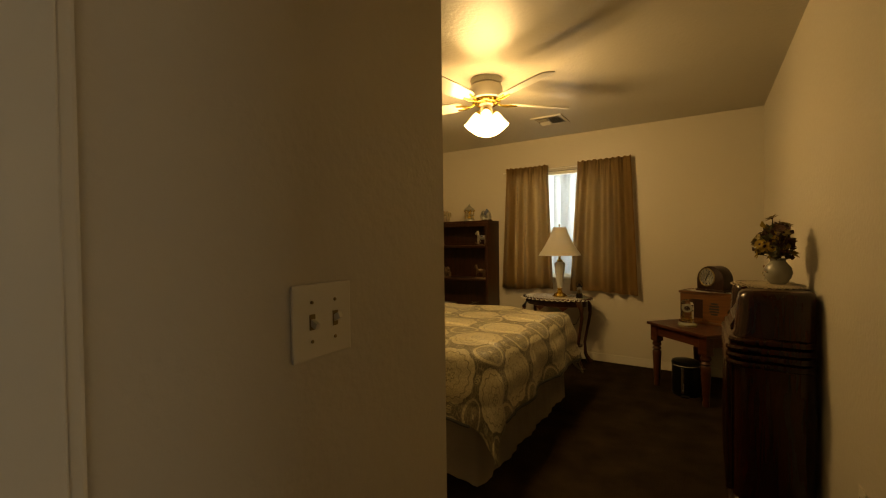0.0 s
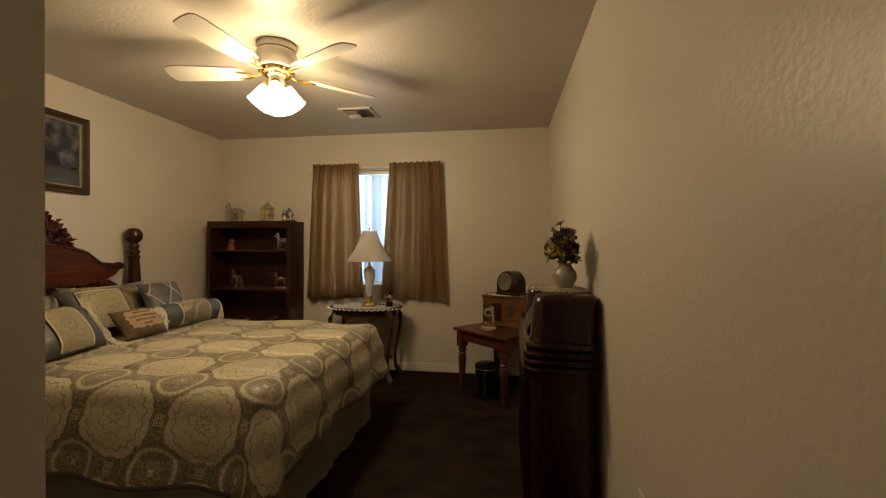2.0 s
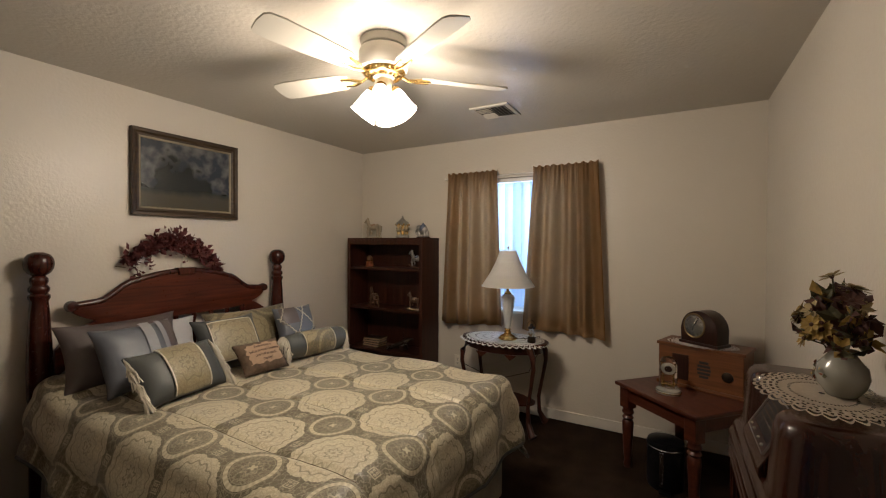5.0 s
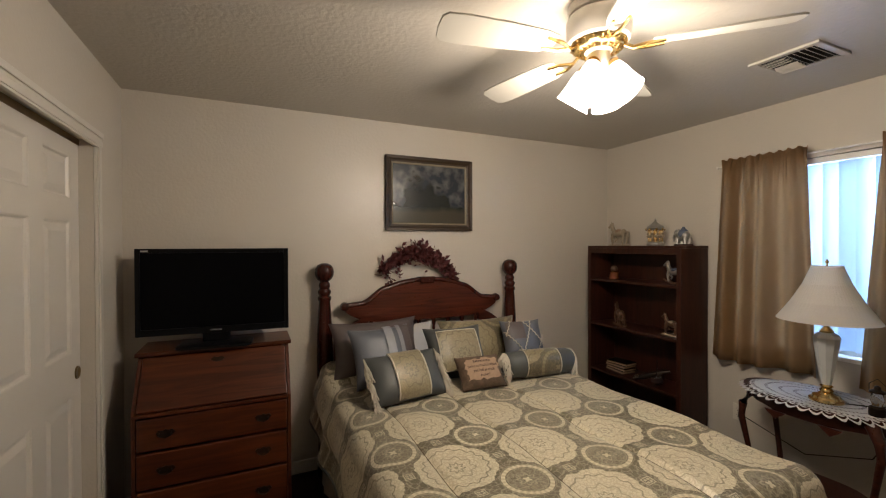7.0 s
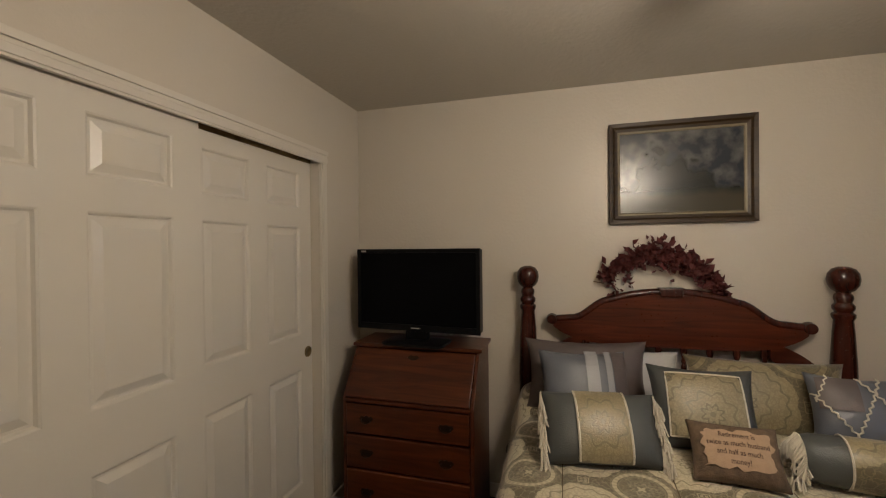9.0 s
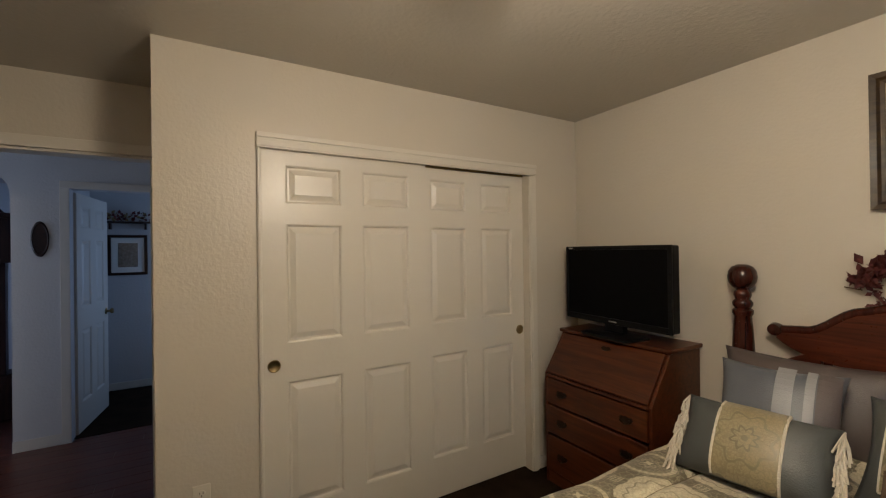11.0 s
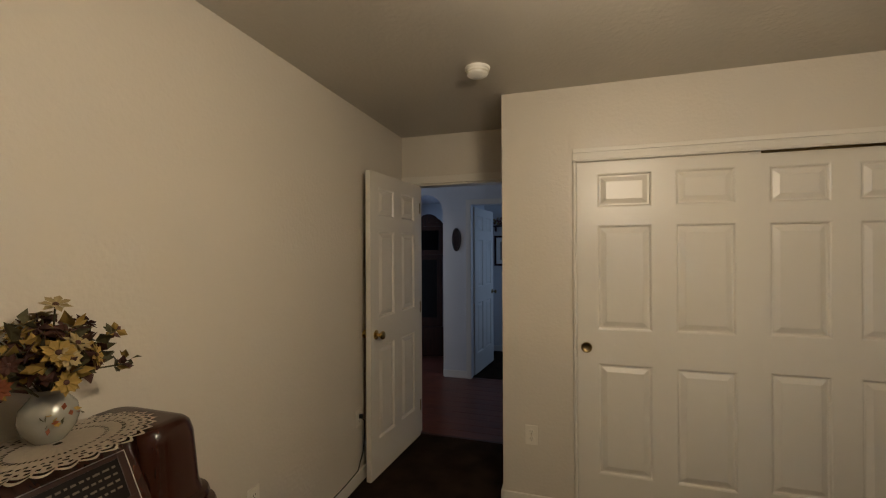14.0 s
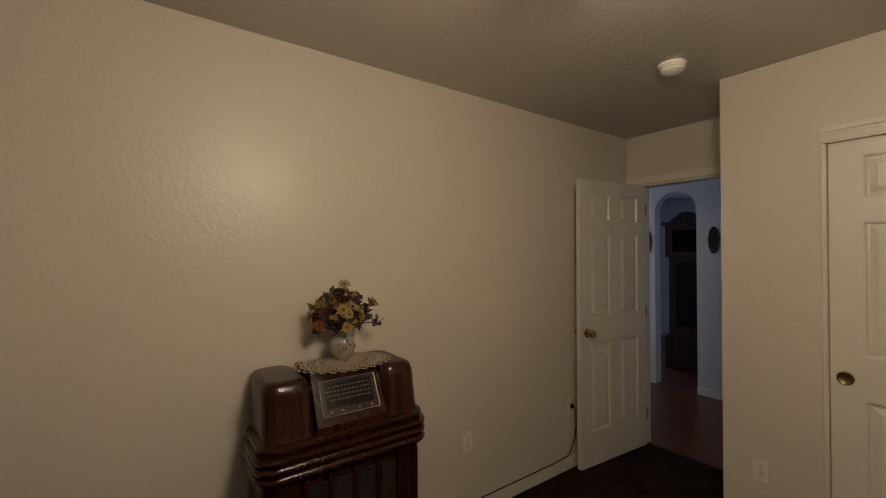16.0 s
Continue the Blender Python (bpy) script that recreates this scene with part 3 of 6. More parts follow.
# ---- doors ----
def door_leaf(parent, w, h, t, panels, both=True):
    """A moulded leaf in x 0..w, y 0..t, z 0..h: a core with raised stiles and rails, and raised panels inside sunk fields."""
    fields = sorted(panels)
    xs = sorted({0, w} | {v for p in fields for v in p[:2]})
    zs = sorted({0, h} | {v for p in fields for v in p[2:]})
    bm = box(0.001, w - 0.001, 0.0125, t - 0.0125, 0.001, h - 0.001)
    for x0, x1 in zip(xs, xs[1:]):
        for z0, z1 in zip(zs, zs[1:]):
            if any(p[0] <= x0 and x1 <= p[1] and p[2] <= z0 and z1 <= p[3] for p in fields):
                continue
            bmesh.ops.create_cube(bm, size=1, matrix=Matrix.Translation(((x0 + x1) / 2, t / 2, (z0 + z1) / 2)) @ Matrix.Diagonal((x1 - x0, t, z1 - z0, 1)))
    bmesh.ops.remove_doubles(bm, verts=bm.verts, dist=0.0002)
    part("leaf", bm, M_TRIM, parent)
    for x0, x1, z0, z1 in fields:
        bm = bmesh.new()
        for side in ((0.0125, -1), (t - 0.0125, 1)) if both else ((t - 0.0125, 1),):
            y, s = side
            rim = [(0.0, s * 0.0118), (0.006, s * 0.0095), (0.012, s * 0.001), (0.020, s * 0.001), (0.046, s * 0.0105)]
            rings = []
            for d, dy in rim:
                rings.append([bm.verts.new((x, y + dy, z)) for x, z in ((x0 + d, z0 + d), (x1 - d, z0 + d), (x1 - d, z1 - d), (x0 + d, z1 - d))])
            for a, c in zip(rings, rings[1:]):
                for i in range(4):
                    bm.faces.new((a[i], a[(i + 1) % 4], c[(i + 1) % 4], c[i]))
            bm.faces.new(rings[-1])
        part("panel", bm, M_TRIM, parent)


def six_panels(w, s):
    """Fields of a six-panel door: small, tall, tall pairs."""
    mid = 0.115
    a, b, c, d = s, w / 2 - mid / 2, w / 2 + mid / 2, w - s
    return [(x0, x1, z0, z1) for x0, x1 in ((a, b), (c, d)) for z0, z1 in ((0.24, 0.86), (1.05, 1.635), (1.735, 1.925))]


for nm, x0, y0, pull in (("closet_door", 1.253, -0.048, 0.84), ("closet_door", 0.472, -0.09, 0.03)):
    w = 0.892 if x0 > 1 else 0.83
    d = thing(nm, pose(x0, y0, 0.012), "cream six-panel sliding closet door with a round brass pull", "closet door", "closet doors")
    door_leaf(d, w, 2.02, 0.034, six_panels(w, 0.11 if x0 > 1 else 0.10), both=False)
    px = w - 0.049 if x0 > 1 else 0.04
    p = part("pull", lathe([(0.004, 0.0), (0.020, 0.001), (0.0225, 0.003), (0.027, 0.0055), (0.030, 0.003), (0.0305, 0.0)], 28, m=pose(px, 0.0342, 0.945, -90)), M_AGED, d, "round brass cup pull", True)

HINGE = pose(3.392, YA - 0.022, 0.01, 0, 0, 85.4)
door = thing("door_1", HINGE, "cream six-panel bedroom door standing open against the wall", "door")
tagged(door, kind="structure")
door_leaf(door, 0.76, 2.025, 0.035, six_panels(0.76, 0.105))
KNOB = [(0.031, 0.0), (0.031, 0.004), (0.024, 0.008), (0.011, 0.012), (0.010, 0.028), (0.016, 0.034), (0.025, 0.042), (0.0275, 0.052), (0.024, 0.059), (0.012, 0.062)]
for m in (pose(0.695, 0.0355, 0.945, -90), pose(0.695, -0.0005, 0.945, 90)):
    part("knob", lathe(KNOB, 28, m=m), M_BRASS, door, "polished brass knob", True)
for z in (0.2, 1.0, 1.8):
    part("hinge", boxes([(0.0, 0.012, 0.036, 0.041, z, z + 0.09)], 0.002), M_AGED, door)

far = thing("door_2", pose(FX1 - 0.02, YH - TH + 0.01, 0.012, 0, 0, 263), "pale blue-lit panel door standing open in the far doorway", "door")
tagged(far, kind="structure")
door_leaf(far, 0.74, 2.02, 0.035, six_panels(0.74, 0.10))
part("knob", lathe(KNOB, 20, m=pose(0.68, -0.0005, 0.945, 90)), M_AGED, far, "", True)
for z in (0.2, 1.0, 1.8):
    part("hinge", boxes([(-0.004, 0.01, 0.036, 0.041, z, z + 0.09)], 0.002), M_BRONZE, far)

# ---- window, blind and curtains ----
win = thing("window_1", pose(0, YN, 0), "white sliding window behind vertical blinds", "window")
tagged(win, kind="structure")
part("window_frame", boxes([(WX0, WX0 + 0.04, 0.075, 0.11, WZ0, WZ1), (WX1 - 0.04, WX1, 0.075, 0.11, WZ0, WZ1), (WX0 + 0.04, WX1 - 0.04, 0.075, 0.11, WZ0, WZ0 + 0.04),
                            (WX0 + 0.04, WX1 - 0.04, 0.075, 0.11, WZ1 - 0.04, WZ1), (1.73, 1.77, 0.078, 0.107, WZ0 + 0.04, WZ1 - 0.04)], 0.003), M_WHITE, win)
part("window_sill", box(WX0 - 0.02, WX1 + 0.02, -0.02, 0.075, WZ0 - 0.02, WZ0 + 0.004, bevel=0.005), M_WHITE, win)
for x0, x1 in ((WX0 + 0.04, 1.73), (1.77, WX1 - 0.04)):
    g = part("pane", box(x0, x1, 0.09, 0.094, WZ0 + 0.04, WZ1 - 0.04), M_GLASS, win)
    g.visible_shadow = False
blind = thing("vertical_blind", pose(1.75, YN + 0.035, 0), "white vinyl vertical blind, slats nearly closed", "blind")
part("head_rail", box(WX0 - 1.75 + 0.01, WX1 - 1.75 - 0.01, -0.02, 0.02, WZ1 - 0.04, WZ1 - 0.004, bevel=0.004), M_WHITE, blind)
for i in range(15):
    bm = bmesh.new()
    prof = [(-0.044, 0.0), (-0.022, 0.005), (0, 0.0066), (0.022, 0.005), (0.044, 0.0)]
    lo = [bm.verts.new((a, b, WZ0 + 0.035)) for a, b in prof]
    hi = [bm.verts.new((a, b, WZ1 - 0.045)) for a, b in prof]
    for k in range(4):
        bm.faces.new((lo[k], lo[k + 1], hi[k + 1], hi[k]))
    bmesh.ops.solidify(bm, geom=bm.faces[:], thickness=0.0012)
    s = part("slat", bm, M_SLAT, blind, "", True)
    s.matrix_basis = pose(WX0 - 1.75 + 0.05 + i * 0.0772, 0, 0, 0, 0, 36 + 5 * math.sin(i * 2.3))


def curtain(x0, x1, z0, z1, flare, seed):
    rnd = random.Random(seed)
    bm = bmesh.new()
    nu, nv = 120, 22
    ph = [rnd.uniform(0, 6.28) for _ in range(6)]
    rows = []
    for j in range(nv + 1):
        v = j / nv
        row = []
        for i in range(nu + 1):
            u = i / nu
            x = (x0 - flare * (1 - v)) + (x1 - x0 + 1.7 * flare * (1 - v)) * u
            amp = 0.033 - 0.012 * v
            if v > 0.955:
                amp = 0.006
            y = amp * math.sin(u * 2 * math.pi * 4.5 + ph[0] + 0.8 * math.sin(u * 9 + ph[1])) + 0.004 * math.sin(u * 31 + ph[2]) * v + 0.014 * noise.noise((u * 5 + seed, v * 1.2, 4.0)) + 0.008 * math.sin(u * 4 + v * 2 + ph[3])
            if v > 0.9:
                y += 0.005 * math.sin(u * 2 * math.pi * 19 + ph[4])
            z = z0 + (z1 - z0) * v + (0.007 * math.sin(u * 2 * math.pi * 9 + ph[5]) if j == nv else 0) + (0.012 * math.sin(u * 5 + ph[1]) * (1 - v))
            row.append(bm.verts.new((x, y, z)))
        rows.append(row)
    for a, c in zip(rows, rows[1:]):
        for i in range(nu):
            bm.faces.new((a[i], a[i + 1], c[i + 1], c[i]))
    bmesh.ops.solidify(bm, geom=bm.faces[:], thickness=0.003)
    return bm


for nm, x0, x1, sd, fl in (("curtain", 1.095, 1.60, 3, 0.075), ("curtain", 1.915, 2.445, 8, 0.09)):
    c = thing(nm, pose(0, YN - 0.062, 0), "tan cotton curtain panel gathered on a rod", "curtain", "window curtains")
    part("drape", curtain(x0, x1, 0.735, 2.125, fl, sd), M_CURTAIN, c, "", "all")
rod = thing("curtain_rod", pose(0, YN - 0.022, 2.085), "thin white curtain rod across the window", "curtain rod")
part("rod", tube([(1.04, 0, 0), (2.44, 0, 0)], 0.006, 10), M_WHITE, rod, "", True)
for x in (1.045, 2.435):
    part("bracket", boxes([(x - 0.006, x + 0.006, -0.004, 0.021, -0.008, 0.008)], 0.002), M_WHITE, rod)

# ---- bed ----
BX1, BY0, BY1, BZ = 2.13, 1.10, 2.60, 0.69
bed = thing("bed", pose(0, 0, 0), "queen bed with a dark cherry cannonball headboard", "bed")
part("box_spring", box(0.16, BX1 - 0.05, BY0 + 0.03, BY1 - 0.03, 0.16, 0.38, bevel=0.03), M_SHEET, bed)
part("mattress", box(0.16, BX1 - 0.05, BY0 + 0.03, BY1 - 0.03, 0.38, 0.655, bevel=0.06, seg=4), M_SHEET, bed, "", True)
POSTS = [(0.052, 0.0), (0.052, 0.05), (0.045, 0.08), (0.045, 0.62), (0.052, 0.66), (0.053, 0.80), (0.050, 0.95), (0.042, 1.10), (0.037, 1.16), (0.045, 1.175), (0.045, 1.19),
         (0.034, 1.20), (0.043, 1.215), (0.043, 1.23), (0.032, 1.245), (0.038, 1.265), (0.036, 1.28), (0.026, 1.292), (0.045, 1.306), (0.058, 1.328), (0.0625, 1.355), (0.058, 1.384), (0.044, 1.405), (0.02, 1.416)]
for y in (1.115, 2.592):
    p = part("post", lathe(POSTS, 28), M_POST, bed, "turned cannonball bedpost", True)
    p.location = (0.085, y, 0)


def crest(ys, f):
    return [(y, f(y)) for y in ys]


YM = 1.8535


def crown(y):
    d = abs(y - YM)
    if d < 0.30:
        return 1.275 - 0.55 * d * d
    if d < 0.50:
        return 1.2255 - 0.105 * (0.5 - 0.5 * math.cos(math.pi * (d - 0.30) / 0.20)) - 0.33 * (d - 0.30) * (0.50 - d)
    return 1.1205 - 0.10 * (d - 0.50)


ys = [YM - 0.60 + 0.03 * i for i in range(41)]
top = crest(ys, crown)
low = [(y, 0.985 + 0.09 * min(1, abs(y - YM) / 0.6) ** 5) for y in reversed(ys)]
b = part("crest_panel", prism(top + low, 0.035, "x", 0.006), M_CHERRY, bed, "arched cherry headboard panel", True)
b.location = (0.06, 0, 0)
cap_pts = [(0.0785, y, crown(y) + 0.004) for y in ys]
part("crest_moulding", tube(cap_pts, 0.021, 10), M_POST, bed, "", True)
for s in (-1, 1):
    part("scroll", lathe([(0.004, -0.03), (0.026, -0.026), (0.032, 0), (0.026, 0.026), (0.004, 0.03)], 18, m=pose(0.08, YM + s * 0.605, 1.115, 0, 90)), M_POST, bed, "", True)
part("keystone", prism([(YM - 0.05, 1.255), (YM + 0.05, 1.255), (YM + 0.06, 1.302), (YM - 0.06, 1.302)], 0.06, "x", 0.006), M_POST, bed).location = (0.055, 0, 0)
for s in (-1, 1):
    yy = [YM + s * (0.44 + 0.024 * i) for i in range(11)]
    up = [(y, 1.035 - 0.004 * i - 0.0011 * i * i) for i, y in enumerate(yy)]
    dn = [(y, 0.955 - 0.022 * i) for i, y in enumerate(yy)][::-1]
    w = part("wing", prism((up + dn) if s > 0 else (up + dn)[::-1], 0.032, "x", 0.005), M_CHERRY, bed)
    w.location = (0.062, 0, 0)
part("rail", box(0.065, 0.1, 1.15, 2.53, 0.60, 0.74, bevel=0.006), M_CHERRY, bed)
SPIN = [(0.008, 0), (0.012, 0.03), (0.017, 0.10), (0.012, 0.16), (0.008, 0.17), (0.013, 0.18), (0.009, 0.195), (0.017, 0.23), (0.014, 0.265), (0.008, 0.285), (0.008, 0.31)]
for i in range(8):
    s = part("spindle", lathe(SPIN, 12), M_POST, bed, "", True)
    s.location = (0.08, YM - 0.42 + 0.12 * i, 0.735)
for y in (BY0 + 0.02, BY1 - 0.02):
    part("side_rail", box(0.1, BX1 - 0.06, y - 0.012, y + 0.012, 0.2, 0.33, bevel=0.004), M_CHERRY, bed)

skirt = bmesh.new()
path = [(0.2, BY0 + 0.0)] + [(0.2 + (BX1 - 0.25) * i / 60, BY0) for i in range(1, 61)] + [(BX1 - 0.05, BY0 + (BY1 - BY0) * i / 50) for i in range(1, 51)] + [(BX1 - 0.05 - (BX1 - 0.25) * i / 60, BY1) for i in range(1, 61)]
rows = []
for z, k in ((0.012, 1.0), (0.15, 0.8), (0.3, 0.5), (0.43, 0.2)):
    row = []
    for i, (x, y) in enumerate(path):
        nx, ny = (0, -1) if y <= BY0 + 1e-6 else ((0, 1) if y >= BY1 - 1e-6 else (1, 0))
        d = k * (0.010 * math.sin(i * 0.55) + 0.006 * math.sin(i * 1.7 + 1)) + 0.02 * k
        row.append(skirt.verts.new((x + nx * d, y + ny * d, z)))
    rows.append(row)
for a, c in zip(rows, rows[1:]):
    for i in range(len(path) - 1):
        skirt.faces.new((a[i], a[i + 1], c[i + 1], c[i]))
bmesh.ops.solidify(skirt, geom=skirt.faces[:], thickness=0.003)
part("bed_skirt", skirt, M_SKIRT, bed, "plain cream cotton bed skirt", "all")


CR, CHANG = 0.095, 0.265
CAX, CAY0, CAY1 = BX1 - CR + 0.03, BY0 + CR - 0.03, BY1 - CR + 0.03
SEAMS = (1.302, 1.68, 2.058)


def comforter_point(u, v):
    """Where the point (u, v) of the spread sheet lies: rounded at the mattress edge, hanging in soft folds, fuller at the foot corners."""
    r = CR
    dx = max(0.0, u - CAX)
    dy = (v - CAY1) if v > CAY1 else ((v - CAY0) if v < CAY0 else 0.0)
    d = math.hypot(dx, dy)
    puff = 0.010 * math.cos((u - 1.54) * 2 * math.pi / 0.756) * math.cos((v - 1.75) * 2 * math.pi / 0.756) + 0.009 * noise.noise((u * 2.5, v * 2.5, 1.0)) + 0.004 * noise.noise((u * 7, v * 7, 5.0))
    for sv in SEAMS:
        puff -= 0.014 * math.exp(-((v - sv) / 0.012) ** 2)
    rise = min(1, max(0, (0.46 - u) / 0.26))
    head = 0.085 * rise * rise * (3 - 2 * rise)      # the bedding swells over the bed pillows
    x, y, z = min(u, CAX), min(max(v, CAY0), CAY1), BZ + 0.012 + puff + head
    if x < 0.55:
        z -= 0.05 * (0.55 - x)
    if d > 0:
        ux, uy = dx / d, dy / d
        q = r * 1.57
        if d < q:
            out, drop = r * math.sin(d / r), r * (1 - math.cos(d / r))
        else:
            e = min(d - q, 0.46)
            corner = min(abs(ux), abs(uy)) * 1.41
            side = u if abs(uy) > abs(ux) else v
            fold = 0.018 * math.sin(side * 13 + 2 * noise.noise((u * 2, v * 2, 7))) + 0.05 * noise.noise((u * 2.6, v * 2.6, 2))
            quilt = 0.020 * abs(math.sin(math.pi * e / 0.17))
            out = r + 0.035 * e / 0.36 + fold * min(1, e / 0.25) + quilt + corner * e * 0.16
            drop = r + e * (1 - 0.05 * corner)
        x, y, z = x + ux * out, y + uy * out, z - drop
    return Vector((x, y, max(z, 0.05)))


def comforter_sheet():
    bm = bmesh.new()
    uvl = bm.loops.layers.uv.new("UVMap")
    us = np.linspace(0.14, CAX + CR * 1.57 + CHANG, 120)
    vs = np.linspace(CAY0 - CR * 1.57 - CHANG, CAY1 + CR * 1.57 + CHANG, 230)
    grid = [[(bm.verts.new(comforter_point(u, v)), (u, v)) for v in vs] for u in us]
    for a, c in zip(grid, grid[1:]):
        for i in range(len(vs) - 1):
            quad = (a[i], a[i + 1], c[i + 1], c[i])
            f = bm.faces.new([q[0] for q in quad])
            for lp, q in zip(f.loops, quad):
                lp[uvl].uv = q[1]
    return bm


cf = thing("comforter", pose(0, 0, 0), "olive and cream medallion brocade comforter spread over the bed", "comforter")
sheet = part("cover", comforter_sheet(), M_BROCADE, cf, "", "all")
sol = sheet.modifiers.new("thickness", "SOLIDIFY")
sol.thickness, sol.offset = 0.018, -1
for sv in SEAMS:
    part("quilting_seam", tube([comforter_point(u, sv) + Vector((0, 0, 0.0008)) for u in np.linspace(0.3, CAX + 0.05, 60)], 0.0022, 5), M_TAPEST, cf, "dark stitched seam", True)
HEM = [comforter_point(u, CAY0 - CR * 1.57 - CHANG) for u in np.linspace(0.15, CAX, 70)]
part("hem", tube(HEM, 0.009, 6), M_SAGE, cf, "rolled hem", True)
HEM = [comforter_point(CAX + CR * 1.57 + CHANG, v) for v in np.linspace(CAY0, CAY1, 60)]
part("hem", tube(HEM, 0.009, 6), M_SAGE, cf, "rolled hem", True)


# ---- pillows ----
def cushion(w, h, t, n=18, pinch=0.10, seed=0):
    """A stuffed square in the x-z plane, x across, thick along y, with drawn-in sides and pointed corners."""
    bm = bmesh.new()
    uvl = bm.loops.layers.uv.new("UVMap")
    sides = []
    for s in (-1, 1):
        g = []
        for i in range(n + 1):
            row = []
            for j in range(n + 1):
                a, c = 2 * i / n - 1, 2 * j / n - 1
                x = a * (1 - pinch * (1 - c * c) * abs(a) ** 3) * w / 2
                z = c * (1 - pinch * (1 - a * a) * abs(c) ** 3) * h / 2
                k = max(0.0, (1 - abs(a) ** 2.6) * (1 - abs(c) ** 2.6)) ** 0.55
                y = s * (0.006 + t / 2 * k + 0.006 * noise.noise((x * 7 + seed, z * 7, s)) * k)
                row.append((bm.verts.new((x, y, z + h / 2)), (x + w / 2, z + h / 2)))
            g.append(row)
        sides.append(g)
        for a, c in zip(g, g[1:]):
            for j in range(n):
                quad = (a[j], a[j + 1], c[j + 1], c[j])
                f = bm.faces.new([q[0] for q in quad])
                for lp, q in zip(f.loops, quad):
                    lp[uvl].uv = q[1]
    bmesh.ops.remove_doubles(bm, verts=bm.verts, dist=0.0005)
    lo, hi = sides
    rim = [(i, 0) for i in range(n)] + [(n, j) for j in range(n)] + [(n - i, n) for i in range(n)] + [(0, n - j) for j in range(n)]
    for (i, j), (k, l2) in zip(rim, rim[1:] + rim[:1]):
        bm.faces.new((lo[i][j][0], lo[k][l2][0], hi[k][l2][0], hi[i][j][0]))
    return bm


def surface_y(a, c, t):
    return 0.006 + t / 2 * max(0.0, (1 - abs(a) ** 2.6) * (1 - abs(c) ** 2.6)) ** 0.55


def on_cushion(bm_pts, w, h, t, radius, lift=0.007, n=6):
    """A cord along points (a, c) in -1..1 on the front of a cushion (the side towards -y)."""
    pts = []
    for (a0, c0), (a1, c1) in zip(bm_pts, bm_pts[1:]):
        for k in range(12):
            f = k / 12
            pts.append((a0 + (a1 - a0) * f, c0 + (c1 - c0) * f))
    pts.append(bm_pts[-1])
    return tube([(a * w / 2 * 0.985, -surface_y(a, c, t) - lift, h / 2 + c * h / 2 * 0.985) for a, c in pts], radius, n)


def patch(w, h, t, a0, a1, c0, c1, lift=0.008, n=14, ragged=0.0):
    bm = bmesh.new()
    uvl = bm.loops.layers.uv.new("UVMap")
    g = []
    for i in range(n + 1):
        row = []
        for j in range(n + 1):
            a, c = a0 + (a1 - a0) * i / n, c0 + (c1 - c0) * j / n
            if ragged:
                edge = i in (0, n) or j in (0, n)
                if edge:
                    a += ragged * noise.noise((a * 6, c * 6, 3))
                    c += ragged * noise.noise((a * 6, c * 6, 8))
            x, z = a * w / 2, h / 2 + c * h / 2
            row.append((bm.verts.new((x, -surface_y(a, c, t) - lift, z)), (x + w / 2, z)))
        g.append(row)
    for a, c in zip(g, g[1:]):
        for j in range(n):
            quad = (a[j], a[j + 1], c[j + 1], c[j])
            f = bm.faces.new([q[0] for q in quad])
            for lp, q in zip(f.loops, quad):
                lp[uvl].uv = q[1]
    return bm


def fringe(points, length, seed, spread=0.012):
    rnd = random.Random(seed)
    bm = bmesh.new()
    for p in points:
        p = Vector(p)
        for k in range(2):
            e = p + Vector((rnd.uniform(-spread, spread), rnd.uniform(-spread, spread) - 0.012, -length * rnd.uniform(0.75, 1.05)))
            m = (p + e) / 2 + Vector((rnd.uniform(-0.006, 0.006), -0.012, 0))
            tube([p, m, e], 0.0036, 4, bm)
    return bm


def settle(x, y, z, lean, turn):
    """Pose of a cushion whose front (-y) is turned towards +x, leaning back against the headboard."""
    return pose(x, y, z, 0, 0, 90 + turn) @ pose(0, 0, 0, -lean)


PZ = BZ + 0.02
# back row
p = thing("pillow", settle(0.34, 1.42, PZ - 0.02, 18, 4), "taupe satin pillow sham leaning on the headboard", "pillow", "bed pillows")
part("cover", cushion(0.60, 0.365, 0.15, seed=1), M_TAUPE, p, "", "all")
p = thing("pillow", settle(0.40, 2.17, PZ - 0.03, 24, -3), "olive brocade pillow sham leaning on the headboard", "pillow", "bed pillows")
part("cover", cushion(0.62, 0.345, 0.15, seed=2), M_BROCADE2, p, "", "all")
p = thing("pillow", settle(0.22, 1.62, PZ - 0.02, 14, 0), "white cotton bed pillow behind the shams", "pillow", "bed pillows")
part("cover", cushion(0.5, 0.30, 0.12, seed=3), M_SHEET, p, "", "all")
# grey cushion with stripes
p = thing("cushion", settle(0.57, 1.41, PZ - 0.01, 26, 8), "grey satin cushion with pale and dark stripes", "cushion", "bed cushions")
W, HH, T = 0.40, 0.36, 0.15
part("cover", cushion(W, HH, T, seed=4), M_BLUEG, p, "", "all")
part("stripe", patch(W, HH, T, 0.02, 0.30, -0.93, 0.93), M_PEARL, p, "pale blue-grey stripe")
part("stripe", patch(W, HH, T, 0.46, 0.60, -0.93, 0.93), M_PEARL, p, "pale blue-grey stripe")
part("stripe", patch(W, HH, T, 0.62, 0.93, -0.93, 0.93), M_TAUPE, p, "taupe stripe")
